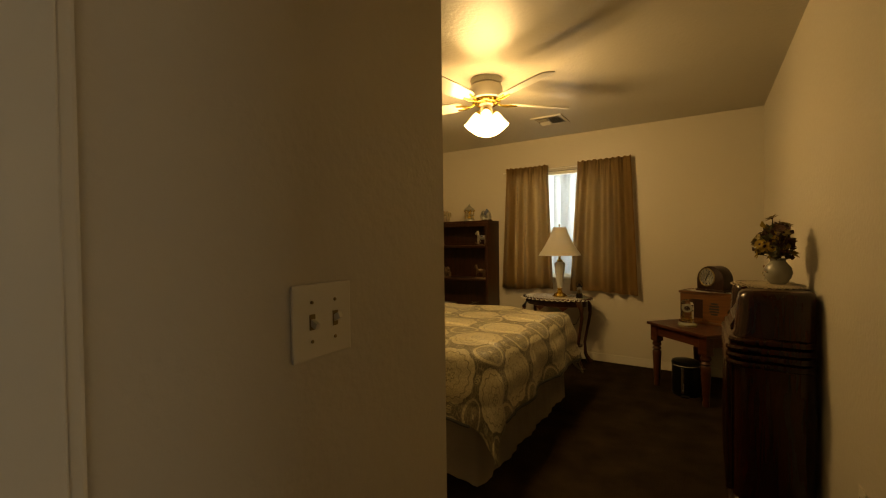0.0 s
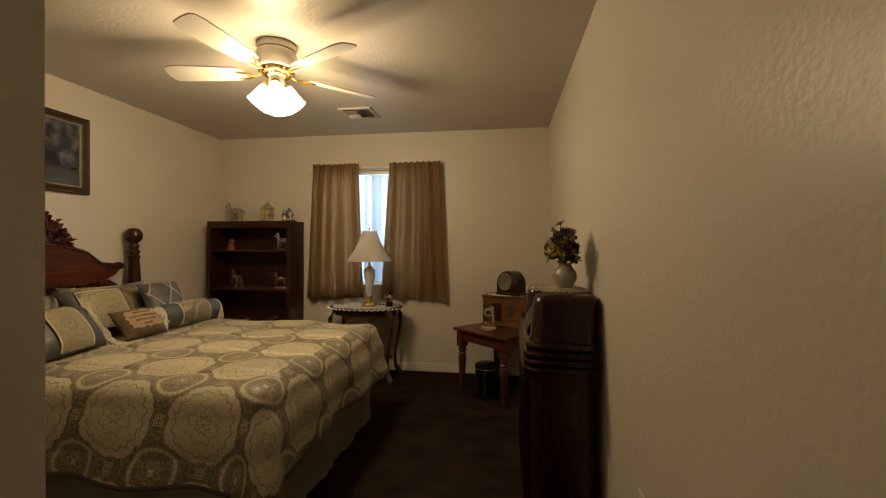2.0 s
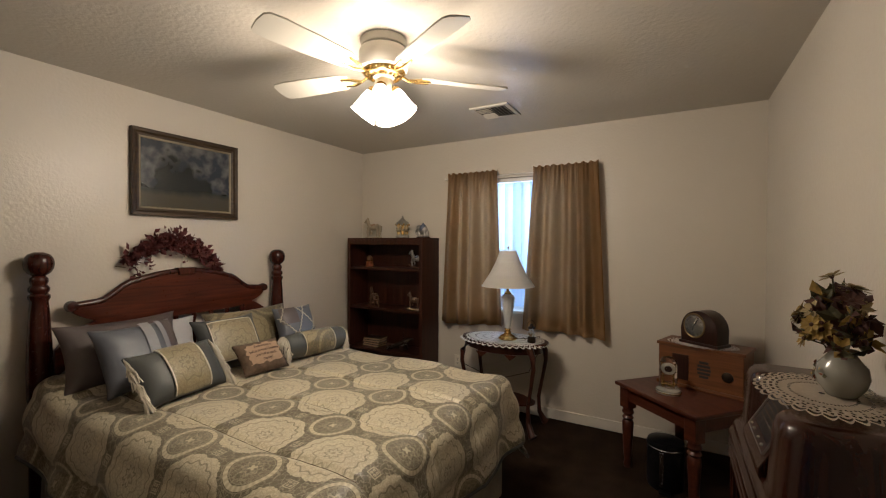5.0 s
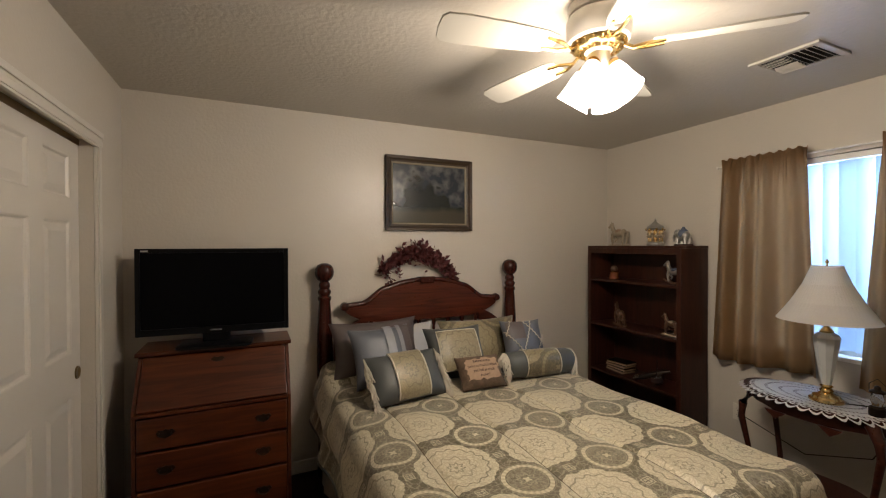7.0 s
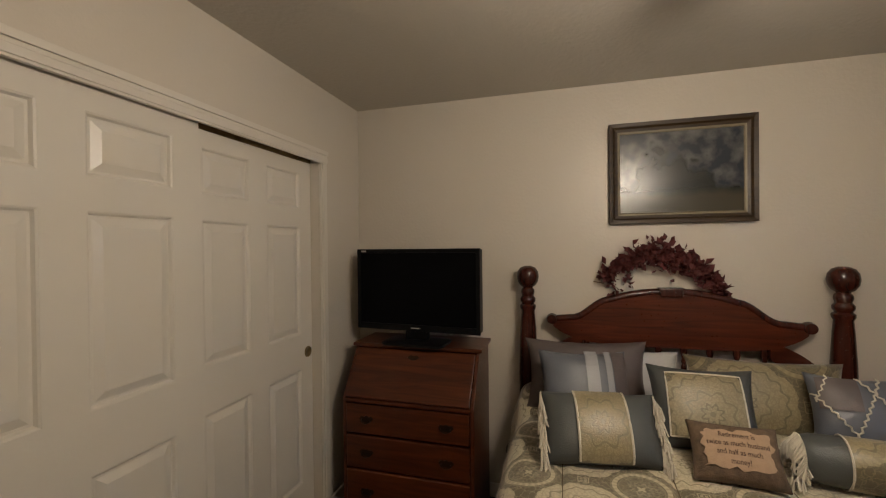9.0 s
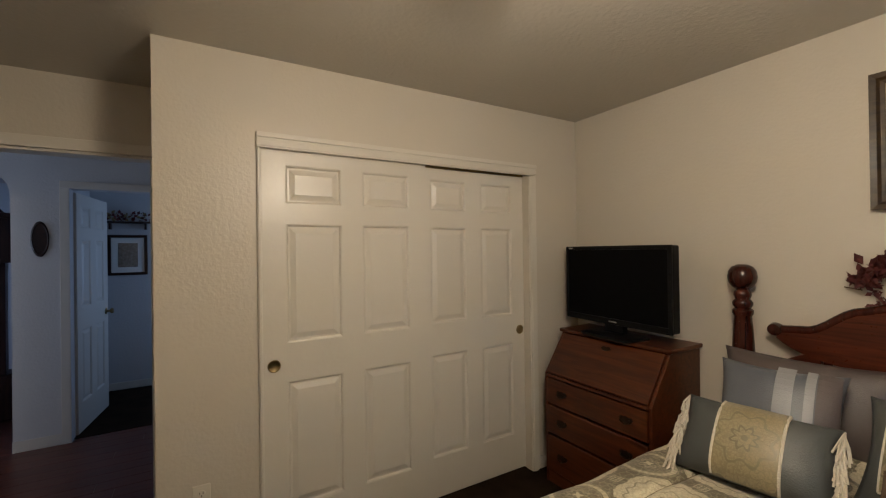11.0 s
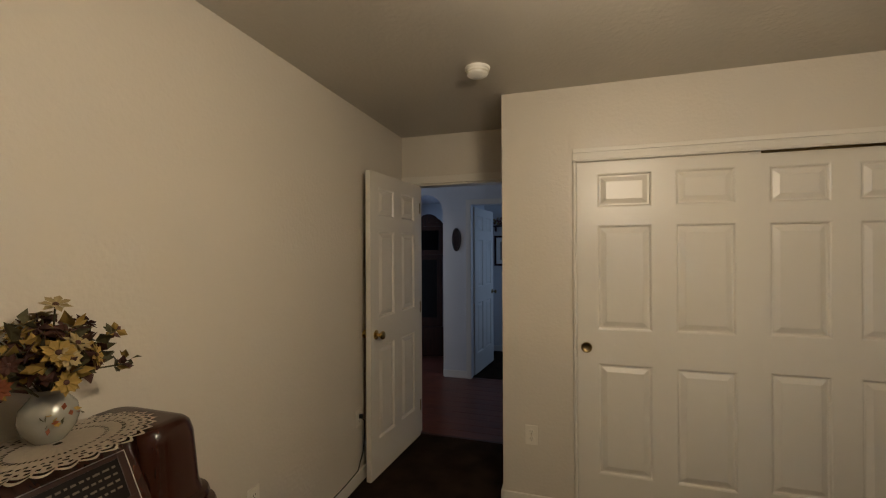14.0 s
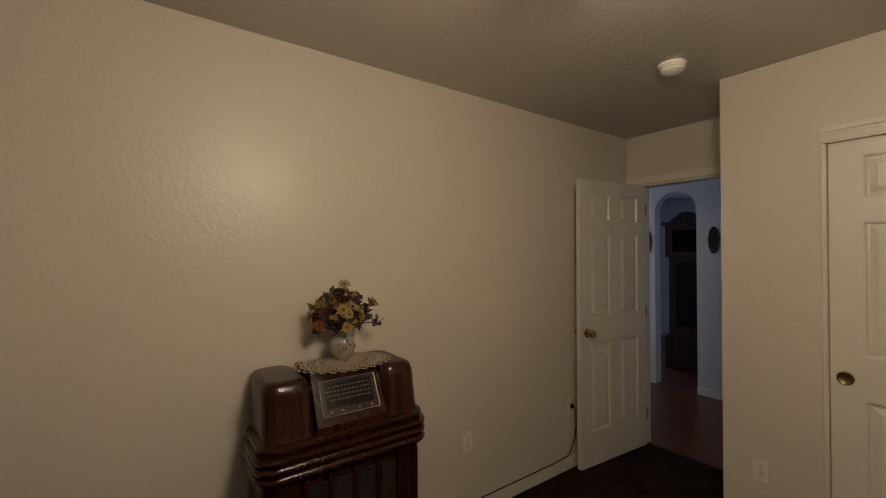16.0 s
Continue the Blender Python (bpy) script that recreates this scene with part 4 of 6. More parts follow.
# square cushion with framed medallion
p = thing("cushion", settle(0.66, 1.855, PZ - 0.01, 30, -2), "sage cushion with a brocade square framed in cream cord", "cushion", "bed cushions")
W, HH, T = 0.40, 0.345, 0.14
part("cover", cushion(W, HH, T, seed=5), M_SAGE, p, "", "all")
part("medallion_square", patch(W, HH, T, -0.68, 0.68, -0.72, 0.74), M_BROCADE2, p, "gold-olive brocade square", "all")
part("cord", on_cushion([(-0.69, -0.73), (-0.69, 0.75), (0.69, 0.75), (0.69, -0.73), (-0.69, -0.73)], W, HH, T, 0.004), M_CORD, p, "cream twisted cord")
# diamond cushion
p = thing("cushion", settle(0.58, 2.40, PZ + 0.02, 25, -8), "blue-grey and taupe cushion with cream diamond braid", "cushion", "bed cushions")
W, HH, T = 0.31, 0.29, 0.13
part("cover", cushion(W, HH, T, seed=6), M_BLUEG, p, "", "all")
part("quarter", patch(W, HH, T, -0.85, -0.05, 0.0, 0.85), M_TAUPE, p, "taupe quarter")
for zig in ([(0.42, 0.95), (-0.36, -0.92)], [(-0.05, 0.9), (0.94, -0.45)], [(-0.95, 0.4), (-0.02, -0.93)], [(0.95, 0.2), (0.3, -0.93)], [(-0.6, 0.93), (-0.95, 0.1)]):
    zz = []
    for (a0, c0), (a1, c1) in zip(zig, zig[1:]):
        k = max(4, int(math.hypot(a1 - a0, c1 - c0) / 0.09))
        L = math.hypot(a1 - a0, c1 - c0)
        for i in range(k):
            f = i / k
            s = 0.028 * (1 if i % 2 else -1)
            zz.append((a0 + (a1 - a0) * f - s * (c1 - c0) / L, c0 + (c1 - c0) * f + s * (a1 - a0) / L))
    part("braid", on_cushion(zz, W, HH, T, 0.0035, n=5), M_CORD, p, "cream zigzag braid")
# fringed brocade cushion in front
p = thing("cushion", settle(0.87, 1.455, PZ - 0.005, 38, 8), "sage cushion with a gold brocade panel and fringed ends", "cushion", "bed cushions")
W, HH, T = 0.44, 0.275, 0.15
part("cover", cushion(W, HH, T, pinch=0.05, seed=7), M_SAGE, p, "", "all")
part("brocade_panel", patch(W, HH, T, -0.42, 0.42, -0.96, 0.96), M_BROCADE2, p, "gold-olive brocade panel", "all")
for a in (-0.43, 0.43):
    part("cord", on_cushion([(a, -0.95), (a, 0.95)], W, HH, T, 0.005), M_CORD, p, "cream twisted cord")
for s in (-1, 1):
    part("fringe", fringe([(s * W / 2, -0.01, HH * f) for f in np.linspace(0.1, 0.97, 34)], 0.10, 11 + s, 0.022), M_CORD, p, "cream cotton fringe")
# word cushion
p = thing("cushion", settle(0.90, 1.88, PZ + 0.005, 42, -4), "small tapestry cushion with an embroidered verse", "cushion", "bed cushions")
W, HH, T = 0.28, 0.205, 0.09
part("cover", cushion(W, HH, T, pinch=0.06, seed=8), M_TAPEST, p, "", "all")
part("verse_patch", patch(W, HH, T, -0.72, 0.72, -0.62, 0.62, ragged=0.14), M_TAN, p, "tan verse patch", "all")
for k, line in enumerate(("Retirement is", "twice as much husband", "and half as much", "money!")):
    cu = bpy.data.curves.new("verse_line", "FONT")
    cu.body, cu.size, cu.align_x, cu.extrude = line, 0.0248, "CENTER", 0.0006
    ob = new("verse_line", cu)
    dg = bpy.context.evaluated_depsgraph_get()
    me = bpy.data.meshes.new_from_object(ob.evaluated_get(dg))
    bpy.data.objects.remove(ob)
    bpy.data.curves.remove(cu)
    bm = bmesh.new()
    bm.from_mesh(me)
    bpy.data.meshes.remove(me)
    c0 = 0.36 - 0.28 * k
    for v in bm.verts:
        x, zz = v.co.x * 0.80, c0 * HH / 2 + HH / 2 + v.co.y
        v.co = Vector((x, -surface_y(max(-1, min(1, x / (W / 2))), (zz - HH / 2) / (HH / 2), T) - 0.0098 - v.co.z, zz))
    part("verse_line", bm, M_INK, p, "dark embroidered lettering")
# bolster
p = thing("bolster", pose(0.80, 2.33, PZ + 0.075, 0, 0, 0), "sage bolster with a gold brocade band and fringed ends", "bolster")
prof = [(0.030, -0.245), (0.066, -0.235), (0.078, -0.20), (0.082, -0.10), (0.083, 0.10), (0.079, 0.20), (0.067, 0.235), (0.03, 0.245)]
TURN_B = pose(0, 0, 0, 90, 0, -8)
part("cover", lathe(prof, 32, m=TURN_B), M_SAGE, p, "", "all")


def uv_band(bm, r):
    uvl = bm.loops.layers.uv.new("UVMap")
    inv = TURN_B.inverted()
    for f in bm.faces:
        for lp in f.loops:
            q = inv @ lp.vert.co
            lp[uvl].uv = (math.atan2(q.y, q.x) * r, q.z)
    return bm


part("brocade_band", uv_band(lathe([(0.0835, -0.115), (0.0855, -0.11), (0.0865, 0.0), (0.0855, 0.11), (0.0835, 0.115)], 40, m=TURN_B, cap=False), 0.085), M_BROCADE2, p, "gold brocade band", "all")
for s in (-1, 1):
    part("cord", tube([TURN_B @ Vector((0.0865 * math.cos(a), 0.0865 * math.sin(a), s * 0.115)) for a in np.linspace(0, 6.283, 33)], 0.0035, 6), M_CORD, p, "cream twisted cord")
    ends = [TURN_B @ Vector((0.074 * math.cos(a), 0.074 * math.sin(a), s * 0.232)) for a in np.linspace(-0.4, 3.5, 44)]
    part("fringe", fringe(ends, 0.085, 31 + s, 0.025), M_CORD, p, "cream cotton fringe")

# ---- wall things ----
pic = thing("framed_painting", pose(0.004, 0, 0), "dark landscape oil painting in an antique gold frame", "painting")
PY0, PY1, PZ0, PZ1 = 1.562, 2.272, 1.646, 2.198


def frame_ring(y0, y1, z0, z1, w, x0, x1, inner):
    """Four mitred mouldings with a sloping inner face, as separate bars."""
    out = []
    for side in range(4):
        bm = bmesh.new()
        o = [(y0, z0), (y1, z0), (y1, z1), (y0, z1)]
        i = [(y0 + w, z0 + w), (y1 - w, z0 + w), (y1 - w, z1 - w), (y0 + w, z1 - w)]
        a, c = side, (side + 1) % 4
        sec = []
        for k in (a, c):
            (oy, oz), (iy, iz) = o[k], i[k]
            my, mz = (oy * 0.55 + iy * 0.45), (oz * 0.55 + iz * 0.45)
            sec.append([bm.verts.new(v) for v in ((x0, oy, oz), (x1, oy, oz), (x1 * 0.75 + 0.25 * inner, my, mz), (inner + 0.004, my * 0.6 + iy * 0.4, mz * 0.6 + iz * 0.4), (inner, iy, iz), (x0, iy, iz))])
        for k in range(6):
            bm.faces.new((sec[0][k], sec[0][(k + 1) % 6], sec[1][(k + 1) % 6], sec[1][k]))
        bm.faces.new(sec[0][::-1])
        bm.faces.new(sec[1])
        out.append(bm)
    return out


for bm in frame_ring(PY0, PY1, PZ0, PZ1, 0.045, 0, 0.034, 0.016):
    part("frame_bar", bm, M_FRAME, pic)
for bm in frame_ring(PY0 + 0.045, PY1 - 0.045, PZ0 + 0.045, PZ1 - 0.045, 0.013, 0, 0.016, 0.010):
    part("liner", bm, M_GOLDL, pic, "pale gold liner")
part("canvas", box(0.001, 0.009, PY0 + 0.058, PY1 - 0.058, PZ0 + 0.058, PZ1 - 0.058), M_CANVAS, pic, "dim cloudy landscape with trees")


def leaf(bm, p, d, size, rnd, fold=0.3):
    d = d.normalized()
    s = d.cross(Vector((rnd.uniform(-1, 1), rnd.uniform(-1, 1), rnd.uniform(-1, 1)))).normalized()
    nrm = s.cross(d)
    a = bm.verts.new(p)
    b = bm.verts.new(p + d * size * 0.5 + s * size * 0.32 + nrm * size * fold * 0.4)
    c = bm.verts.new(p + d * size + nrm * size * rnd.uniform(-0.3, 0.3))
    e = bm.verts.new(p + d * size * 0.5 - s * size * 0.32 + nrm * size * fold * 0.4)
    m = bm.verts.new(p + d * size * 0.52)
    for q in ((a, b, m), (b, c, m), (c, e, m), (e, a, m)):
        bm.faces.new(q)


rnd = random.Random(4)
gar = thing("leaf_swag", pose(0.002, 0, 0), "burgundy artificial leaf swag arched above the headboard", "swag")
arc = []
for i in range(40):
    f = i / 39
    y = 1.53 + 0.585 * f
    arc.append(Vector((0.02, y, 1.315 + 0.165 * math.sin(math.pi * min(1, max(0, f * 0.97 + 0.04))) ** 0.75 - 0.06 * f ** 3)))
part("stem", tube(arc, 0.005, 6), M_TWIG, gar, "", True)
leaves = bmesh.new()
for i in range(40):
    f = i / 39
    for j in range(22):
        w = 0.020 + 0.034 * math.sin(math.pi * f) ** 0.8
        q = arc[i] + Vector((rnd.uniform(0.0, 0.04), rnd.gauss(0, 0.010), rnd.gauss(0.004, w * 0.62)))
        leaf(leaves, q, Vector((rnd.uniform(0, 1), rnd.uniform(-1, 1), rnd.uniform(-1, 1))), rnd.uniform(0.028, 0.058), rnd)
for y, z in ((1.575, 1.27), (1.65, 1.32), (2.10, 1.24)):
    bm = leaves
    for j in range(16):
        q = Vector((0.02 + rnd.uniform(0, 0.02), y + rnd.gauss(0, 0.014), z + rnd.gauss(0.02, 0.022)))
        leaf(bm, q, Vector((0.3, rnd.uniform(-1, 1), rnd.uniform(-1, 0.3))), rnd.uniform(0.02, 0.04), rnd)
tagged(part("leaves", leaves, M_LEAFRED, gar), kind="stuff")
part("twig", tube([(0.02, 1.53, 1.315), (0.025, 1.475, 1.325)], 0.003, 5), M_TWIG, gar)


def outlet(m, label):
    o = thing("wall_outlet", m, label, "outlet", "wall outlets")
    part("plate", box(-0.035, 0.035, -0.006, 0, -0.057, 0.057, bevel=0.003), M_PLASTIC, o)
    for z in (-0.02, 0.02):
        s = part("socket", lathe([(0.016, 0), (0.0155, 0.0035)], 20, m=pose(0, -0.005, z, 90)), M_PLASTIC, o)
        part("slots", boxes([(-0.008, -0.0055, -0.0092, -0.0084, z - 0.001, z + 0.008), (0.0055, 0.008, -0.0092, -0.0084, z - 0.001, z + 0.008), (-0.0025, 0.0025, -0.0092, -0.0084, z - 0.011, z - 0.006)]), M_SLOT, o)
    part("screw", lathe([(0.003, 0), (0.0025, 0.002)], 10, m=pose(0, -0.006, 0, 90)), M_AGED, o)
    return o


outlet(pose(2.405, 0.001, 0.43, 0, 0, 180), "ivory duplex outlet low on the closet wall")
outlet(pose(XE - 0.001, 0.992, 0.43, 0, 0, 270), "ivory duplex outlet low on the long wall")
outlet(pose(1.18, YN - 0.001, 0.36, 0, 0, 0), "ivory duplex outlet low beside the lamp table")
outlet(pose(XE - 0.001, 0.06, 0.43, 0, 0, 270), "ivory duplex outlet by the door with a plugged cord")
sw = thing("light_switch", pose(XC + 0.001, -0.365, 1.168, 0, 0, 90), "ivory double toggle switch plate", "light switch")
part("plate", box(-0.058, 0.058, -0.006, 0, -0.058, 0.058, bevel=0.003), M_PLASTIC, sw)
for x, r in ((-0.023, 25), (0.023, -25)):
    part("slot", box(x - 0.005, x + 0.005, -0.0075, -0.005, -0.012, 0.012), M_AGED, sw)
    t = part("toggle", box(-0.0035, 0.0035, -0.014, 0.002, -0.005, 0.005, bevel=0.001), M_PLASTIC, sw)
    t.matrix_basis = pose(x, -0.006, 0, r)
    for z in (-0.03, 0.03):
        part("screw", lathe([(0.003, 0), (0.0025, 0.002)], 10, m=pose(x, -0.0055, z, 90)), M_AGED, sw)
cord = thing("power_cord", pose(0, 0, 0), "black power cord running along the baseboard", "cord")
pts = [(XE - 0.012, 0.055, 0.435), (XE - 0.03, 0.03, 0.40), (XE - 0.022, 0.015, 0.30), (XE - 0.02, 0.03, 0.20), (XE - 0.02, 0.10, 0.105), (XE - 0.018, 0.25, 0.092), (XE - 0.018, 0.7, 0.091), (XE - 0.018, 1.3, 0.091)]
part("wire", tube(pts, 0.0035, 6), M_BLACK, cord, "", True)
part("plug", box(XE - 0.03, XE - 0.009, 0.045, 0.068, 0.425, 0.45, bevel=0.004), M_BLACK, cord)

smoke = thing("smoke_detector", pose(2.63, 0.40, H), "round white smoke detector on the ceiling", "smoke detector")
part("base", lathe([(0.062, -0.012), (0.064, -0.008), (0.064, 0.0)], 36), M_WHITE, smoke, "", True)
part("cover", lathe([(0.012, -0.046), (0.040, -0.044), (0.052, -0.036), (0.056, -0.014), (0.056, -0.012)], 36), M_WHITE, smoke, "", True)
part("band", lathe([(0.0565, -0.03), (0.058, -0.026), (0.0565, -0.022)], 36, cap=False), M_PLASTIC, smoke, "", True)
vent = thing("ceiling_vent", pose(1.82, 3.10, H, 0, 0, 0), "square louvred white ceiling register", "vent")
part("backing", box(-0.115, 0.115, -0.115, 0.115, -0.004, 0), M_SLOT, vent)
part("vent_frame", boxes([(-0.145, 0.145, -0.145, -0.115, -0.012, 0), (-0.145, 0.145, 0.115, 0.145, -0.012, 0), (-0.145, -0.115, -0.115, 0.115, -0.012, 0), (0.115, 0.145, -0.115, 0.115, -0.012, 0)], 0.003), M_CEIL, vent)
for k in range(3):
    for q in range(2):
        s = part("slat", box(-0.05, 0.05, -0.012, 0.012, -0.0008, 0.0008), M_CEIL, vent)
        s.matrix_basis = pose(-0.06, (-0.09 + 0.03 * k) * (1 if q else -1), -0.012, 35 * (1 if q else -1))
for k in range(5):
    s = part("slat", box(-0.012, 0.012, -0.11, 0.11, -0.0008, 0.0008), M_CEIL, vent)
    s.matrix_basis = pose(0.005 + 0.025 * k, 0, -0.012, 0, 38)

# ---- ceiling fan ----
fan = thing("ceiling_fan", pose(FAN[0], FAN[1], H) @ Matrix.Diagonal((1.0, 1.0, 1.30, 1)), "white five-blade ceiling fan with lit frosted glass shades", "ceiling fan")
part("canopy", lathe([(0.095, -0.035), (0.108, -0.028), (0.110, -0.004), (0.105, 0.0)], 40), M_FANW, fan, "", True)
part("motor_housing", lathe([(0.055, -0.125), (0.092, -0.12), (0.112, -0.108), (0.118, -0.085), (0.118, -0.05), (0.108, -0.036), (0.09, -0.034)], 40), M_FANW, fan, "", True)
part("brass_ring", lathe([(0.060, -0.137), (0.085, -0.134), (0.099, -0.124), (0.103, -0.116), (0.09, -0.110)], 40), M_BRASS, fan, "polished brass ring", True)
for i in range(20):
    a = 2 * math.pi * i / 20
    t = part("ring_rib", tube([(0.066 * math.cos(a), 0.066 * math.sin(a), -0.139), (0.102 * math.cos(a), 0.102 * math.sin(a), -0.119)], 0.004, 6), M_BRASS, fan)
part("light_fitter", lathe([(0.030, -0.215), (0.044, -0.205), (0.050, -0.19), (0.047, -0.165), (0.040, -0.145), (0.052, -0.136)], 32), M_FANW, fan, "", True)
part("finial", lathe([(0.004, -0.255), (0.012, -0.246), (0.012, -0.232), (0.018, -0.22), (0.02, -0.212)], 18), M_BRASS, fan, "", True)
out = [(0.0, -0.036), (0.05, -0.052), (0.2, -0.062), (0.36, -0.066), (0.42, -0.062), (0.438, -0.045), (0.443, 0.0), (0.438, 0.045), (0.42, 0.062), (0.36, 0.066), (0.2, 0.062), (0.05, 0.052), (0.0, 0.036)]
for k in range(5):
    m = pose(0, 0, -0.128, 0, 0, 45 + 72 * k)
    b = part("blade", prism(out, 0.006, "z", 0.0015), M_BLADE, fan, "white wooden blade")
    b.matrix_basis = m @ pose(0.185, 0, -0.003, 11)
    arm = bmesh.new()
    tube([(0.085, 0, 0.004), (0.12, 0.0, -0.010), (0.165, 0.022, -0.006), (0.225, 0.026, -0.001)], 0.006, 6, arm)
    tube([(0.12, 0.0, -0.010), (0.165, -0.022, -0.012), (0.225, -0.026, -0.010)], 0.006, 6, arm)
    a = part("blade_arm", arm, M_BRASS, fan, "brass blade bracket", True)
    a.matrix_basis = m
TULIP = [(0.020, 0.0), (0.030, 0.012), (0.040, 0.035), (0.048, 0.065), (0.060, 0.098), (0.064, 0.106), (0.061, 0.105), (0.045, 0.066), (0.036, 0.035), (0.026, 0.014), (0.016, 0.004)]
for sx, sy, a in SHADES:
    m = pose(0.052 * math.cos(a), 0.052 * math.sin(a), -0.185) @ Matrix.Rotation(a, 4, "Z") @ pose(0, 0, 0, 0, 180 - 30, 0)
    s = part("shade", lathe(TULIP, 26, cap=False), M_FROST, fan, "lit frosted glass tulip shade", True)
    s.matrix_basis = m @ Matrix.Scale(0.98, 4)
    s.visible_shadow = False
    c = part("shade_holder", lathe([(0.014, -0.014), (0.024, -0.006), (0.026, 0.010), (0.022, 0.012)], 20), M_BRASS, fan, "", True)
    c.matrix_basis = m

# ---- secretary desk and television ----
DY0, DY1 = 0.115, 0.885
desk = thing("secretary_desk", pose(0.016, 0, 0), "maple-stained slant-front secretary desk with dark pulls", "desk")
side = [(0.0, 0.0), (0.445, 0.0), (0.445, 0.70), (0.275, 0.95), (0.0, 0.95)]
for y in (DY0 + 0.015, DY1 - 0.033):
    s = part("side_panel", prism([(x, z) for x, z in side], 0.018, "y", 0.002), M_DESK, desk)
    s.location = (0, y, 0)
part("back", box(0, 0.01, DY0 + 0.035, DY1 - 0.035, 0.05, 0.94), M_DESK, desk)
part("top", box(-0.006, 0.295, DY0, DY1, 0.95, 0.972, bevel=0.006, seg=3), M_DESK, desk)
lid = part("slant_front", box(0, 0.287, DY0 + 0.036, DY1 - 0.036, 0, 0.02, bevel=0.005, seg=2), M_DESK, desk, "sloping drop front")
lid.matrix_basis = pose(0.278, 0, 0.945, 0, 54.5) @ pose(0.005, 0, -0.012)
e = part("escutcheon", prism([(-0.035, 0), (-0.02, 0.014), (0, 0.008), (0.02, 0.014), (0.035, 0), (0.02, -0.012), (0, -0.016), (-0.02, -0.012)], 0.003, "z"), M_BRONZE, lid, "dark brass escutcheon")
e.matrix_basis = pose(0.045, 0.5, 0.0205, 0, 0, 90)
part("writing_rail", box(0.28, 0.458, DY0 + 0.034, DY1 - 0.034, 0.685, 0.702, bevel=0.004), M_DESK, desk)
part("plinth", box(0.02, 0.44, DY0 + 0.033, DY1 - 0.033, 0.0, 0.075, bevel=0.004), M_DESK, desk)
for z0, z1 in ((0.515, 0.675), (0.325, 0.500), (0.085, 0.310)):
    d = part("drawer", box(0.05, 0.452, DY0 + 0.037, DY1 - 0.037, z0, z1, bevel=0.006, seg=3), M_DESK, desk)
    for y in (DY0 + 0.16, DY1 - 0.16):
        zc = (z0 + z1) / 2
        h = part("pull", prism([(-0.042, 0.004), (-0.03, 0.018), (-0.012, 0.014), (0, 0.022), (0.012, 0.014), (0.03, 0.018), (0.042, 0.004), (0.03, -0.012), (0, -0.018), (-0.03, -0.012)], 0.003, "x"), M_BRONZE, d, "dark bronze bail pull")
        h.location = (0.4525, y, zc)
        bm = tube([(0.458, y - 0.028, zc + 0.004), (0.468, y - 0.026, zc - 0.008), (0.47, y, zc - 0.018), (0.468, y + 0.026, zc - 0.008), (0.458, y + 0.028, zc + 0.004)], 0.0032, 6)
        part("bail", bm, M_BRONZE, d, "", True)

tv = thing("television", pose(0.225, 0.488, 0.972, 0, 0, -4.5), "black flat-screen television switched off on the desk", "television")
part("foot", loft([(0.0, -0.10, 0.12, -0.19, 0.19, 0.05), (0.012, -0.10, 0.12, -0.19, 0.19, 0.05), (0.02, -0.08, 0.10, -0.17, 0.17, 0.05)]), M_BLACK, tv, "", True)
part("neck", box(-0.025, 0.015, -0.07, 0.07, 0.018, 0.10, bevel=0.008), M_BLACK, tv)
part("casing", box(-0.05, 0.012, -0.385, 0.385, 0.072, 0.545, bevel=0.012, seg=3), M_BLACK, tv)
part("bezel", boxes([(0.012, 0.024, -0.388, -0.364, 0.068, 0.548), (0.012, 0.024, 0.364, 0.388, 0.068, 0.548), (0.012, 0.024, -0.364, 0.364, 0.068, 0.104), (0.012, 0.024, -0.364, 0.364, 0.524, 0.548)], 0.003), M_BLACK, tv, "glossy black bezel")
part("screen", box(0.012, 0.016, -0.364, 0.364, 0.104, 0.524), M_SCREEN, tv, "dark screen")
part("logo_bar", box(0.024, 0.0246, -0.03, 0.03, 0.083, 0.09), M_CHROME, tv)
part("sticker", box(0.024, 0.0244, -0.36, -0.325, 0.53, 0.54), M_CHROME, tv)

# ---- bookcase and its figurines ----
KX0, KX1, KY0, KY1, KZ = 0.085, 0.975, 3.445, 3.742, 1.505
case = thing("bookcase", pose(0, 0, 0), "dark brown four-shelf wooden bookcase in the corner", "bookcase")
for x in (KX0, KX1 - 0.02):
    part("side_panel", box(x, x + 0.02, KY0, KY1, 0, KZ, bevel=0.002), M_CASE, case)
part("back_panel", box(KX0 + 0.02, KX1 - 0.02, KY1 - 0.008, KY1, 0.05, KZ - 0.03), M_CASE, case)
part("top", box(KX0 - 0.004, KX1 + 0.004, KY0 - 0.004, KY1, KZ, KZ + 0.02, bevel=0.003), M_CASE, case)
part("frieze", box(KX0 + 0.02, KX1 - 0.02, KY0 + 0.001, KY0 + 0.019, KZ - 0.045, KZ, bevel=0.002), M_CASE, case)
part("face_stile", box(KX0 - 0.002, KX0 + 0.032, KY0 - 0.006, KY0 - 0.0005, 0, KZ, bevel=0.002), M_CASE, case)
part("face_stile", box(KX1 - 0.032, KX1 + 0.002, KY0 - 0.006, KY0 - 0.0005, 0, KZ, bevel=0.002), M_CASE, case)
SHZ = (1.235, 0.845, 0.44, 0.06)
for z in SHZ:
    part("shelf", box(KX0 + 0.021, KX1 - 0.021, KY0 + 0.004, KY1 - 0.009, z - 0.02, z, bevel=0.002), M_CASE, case)


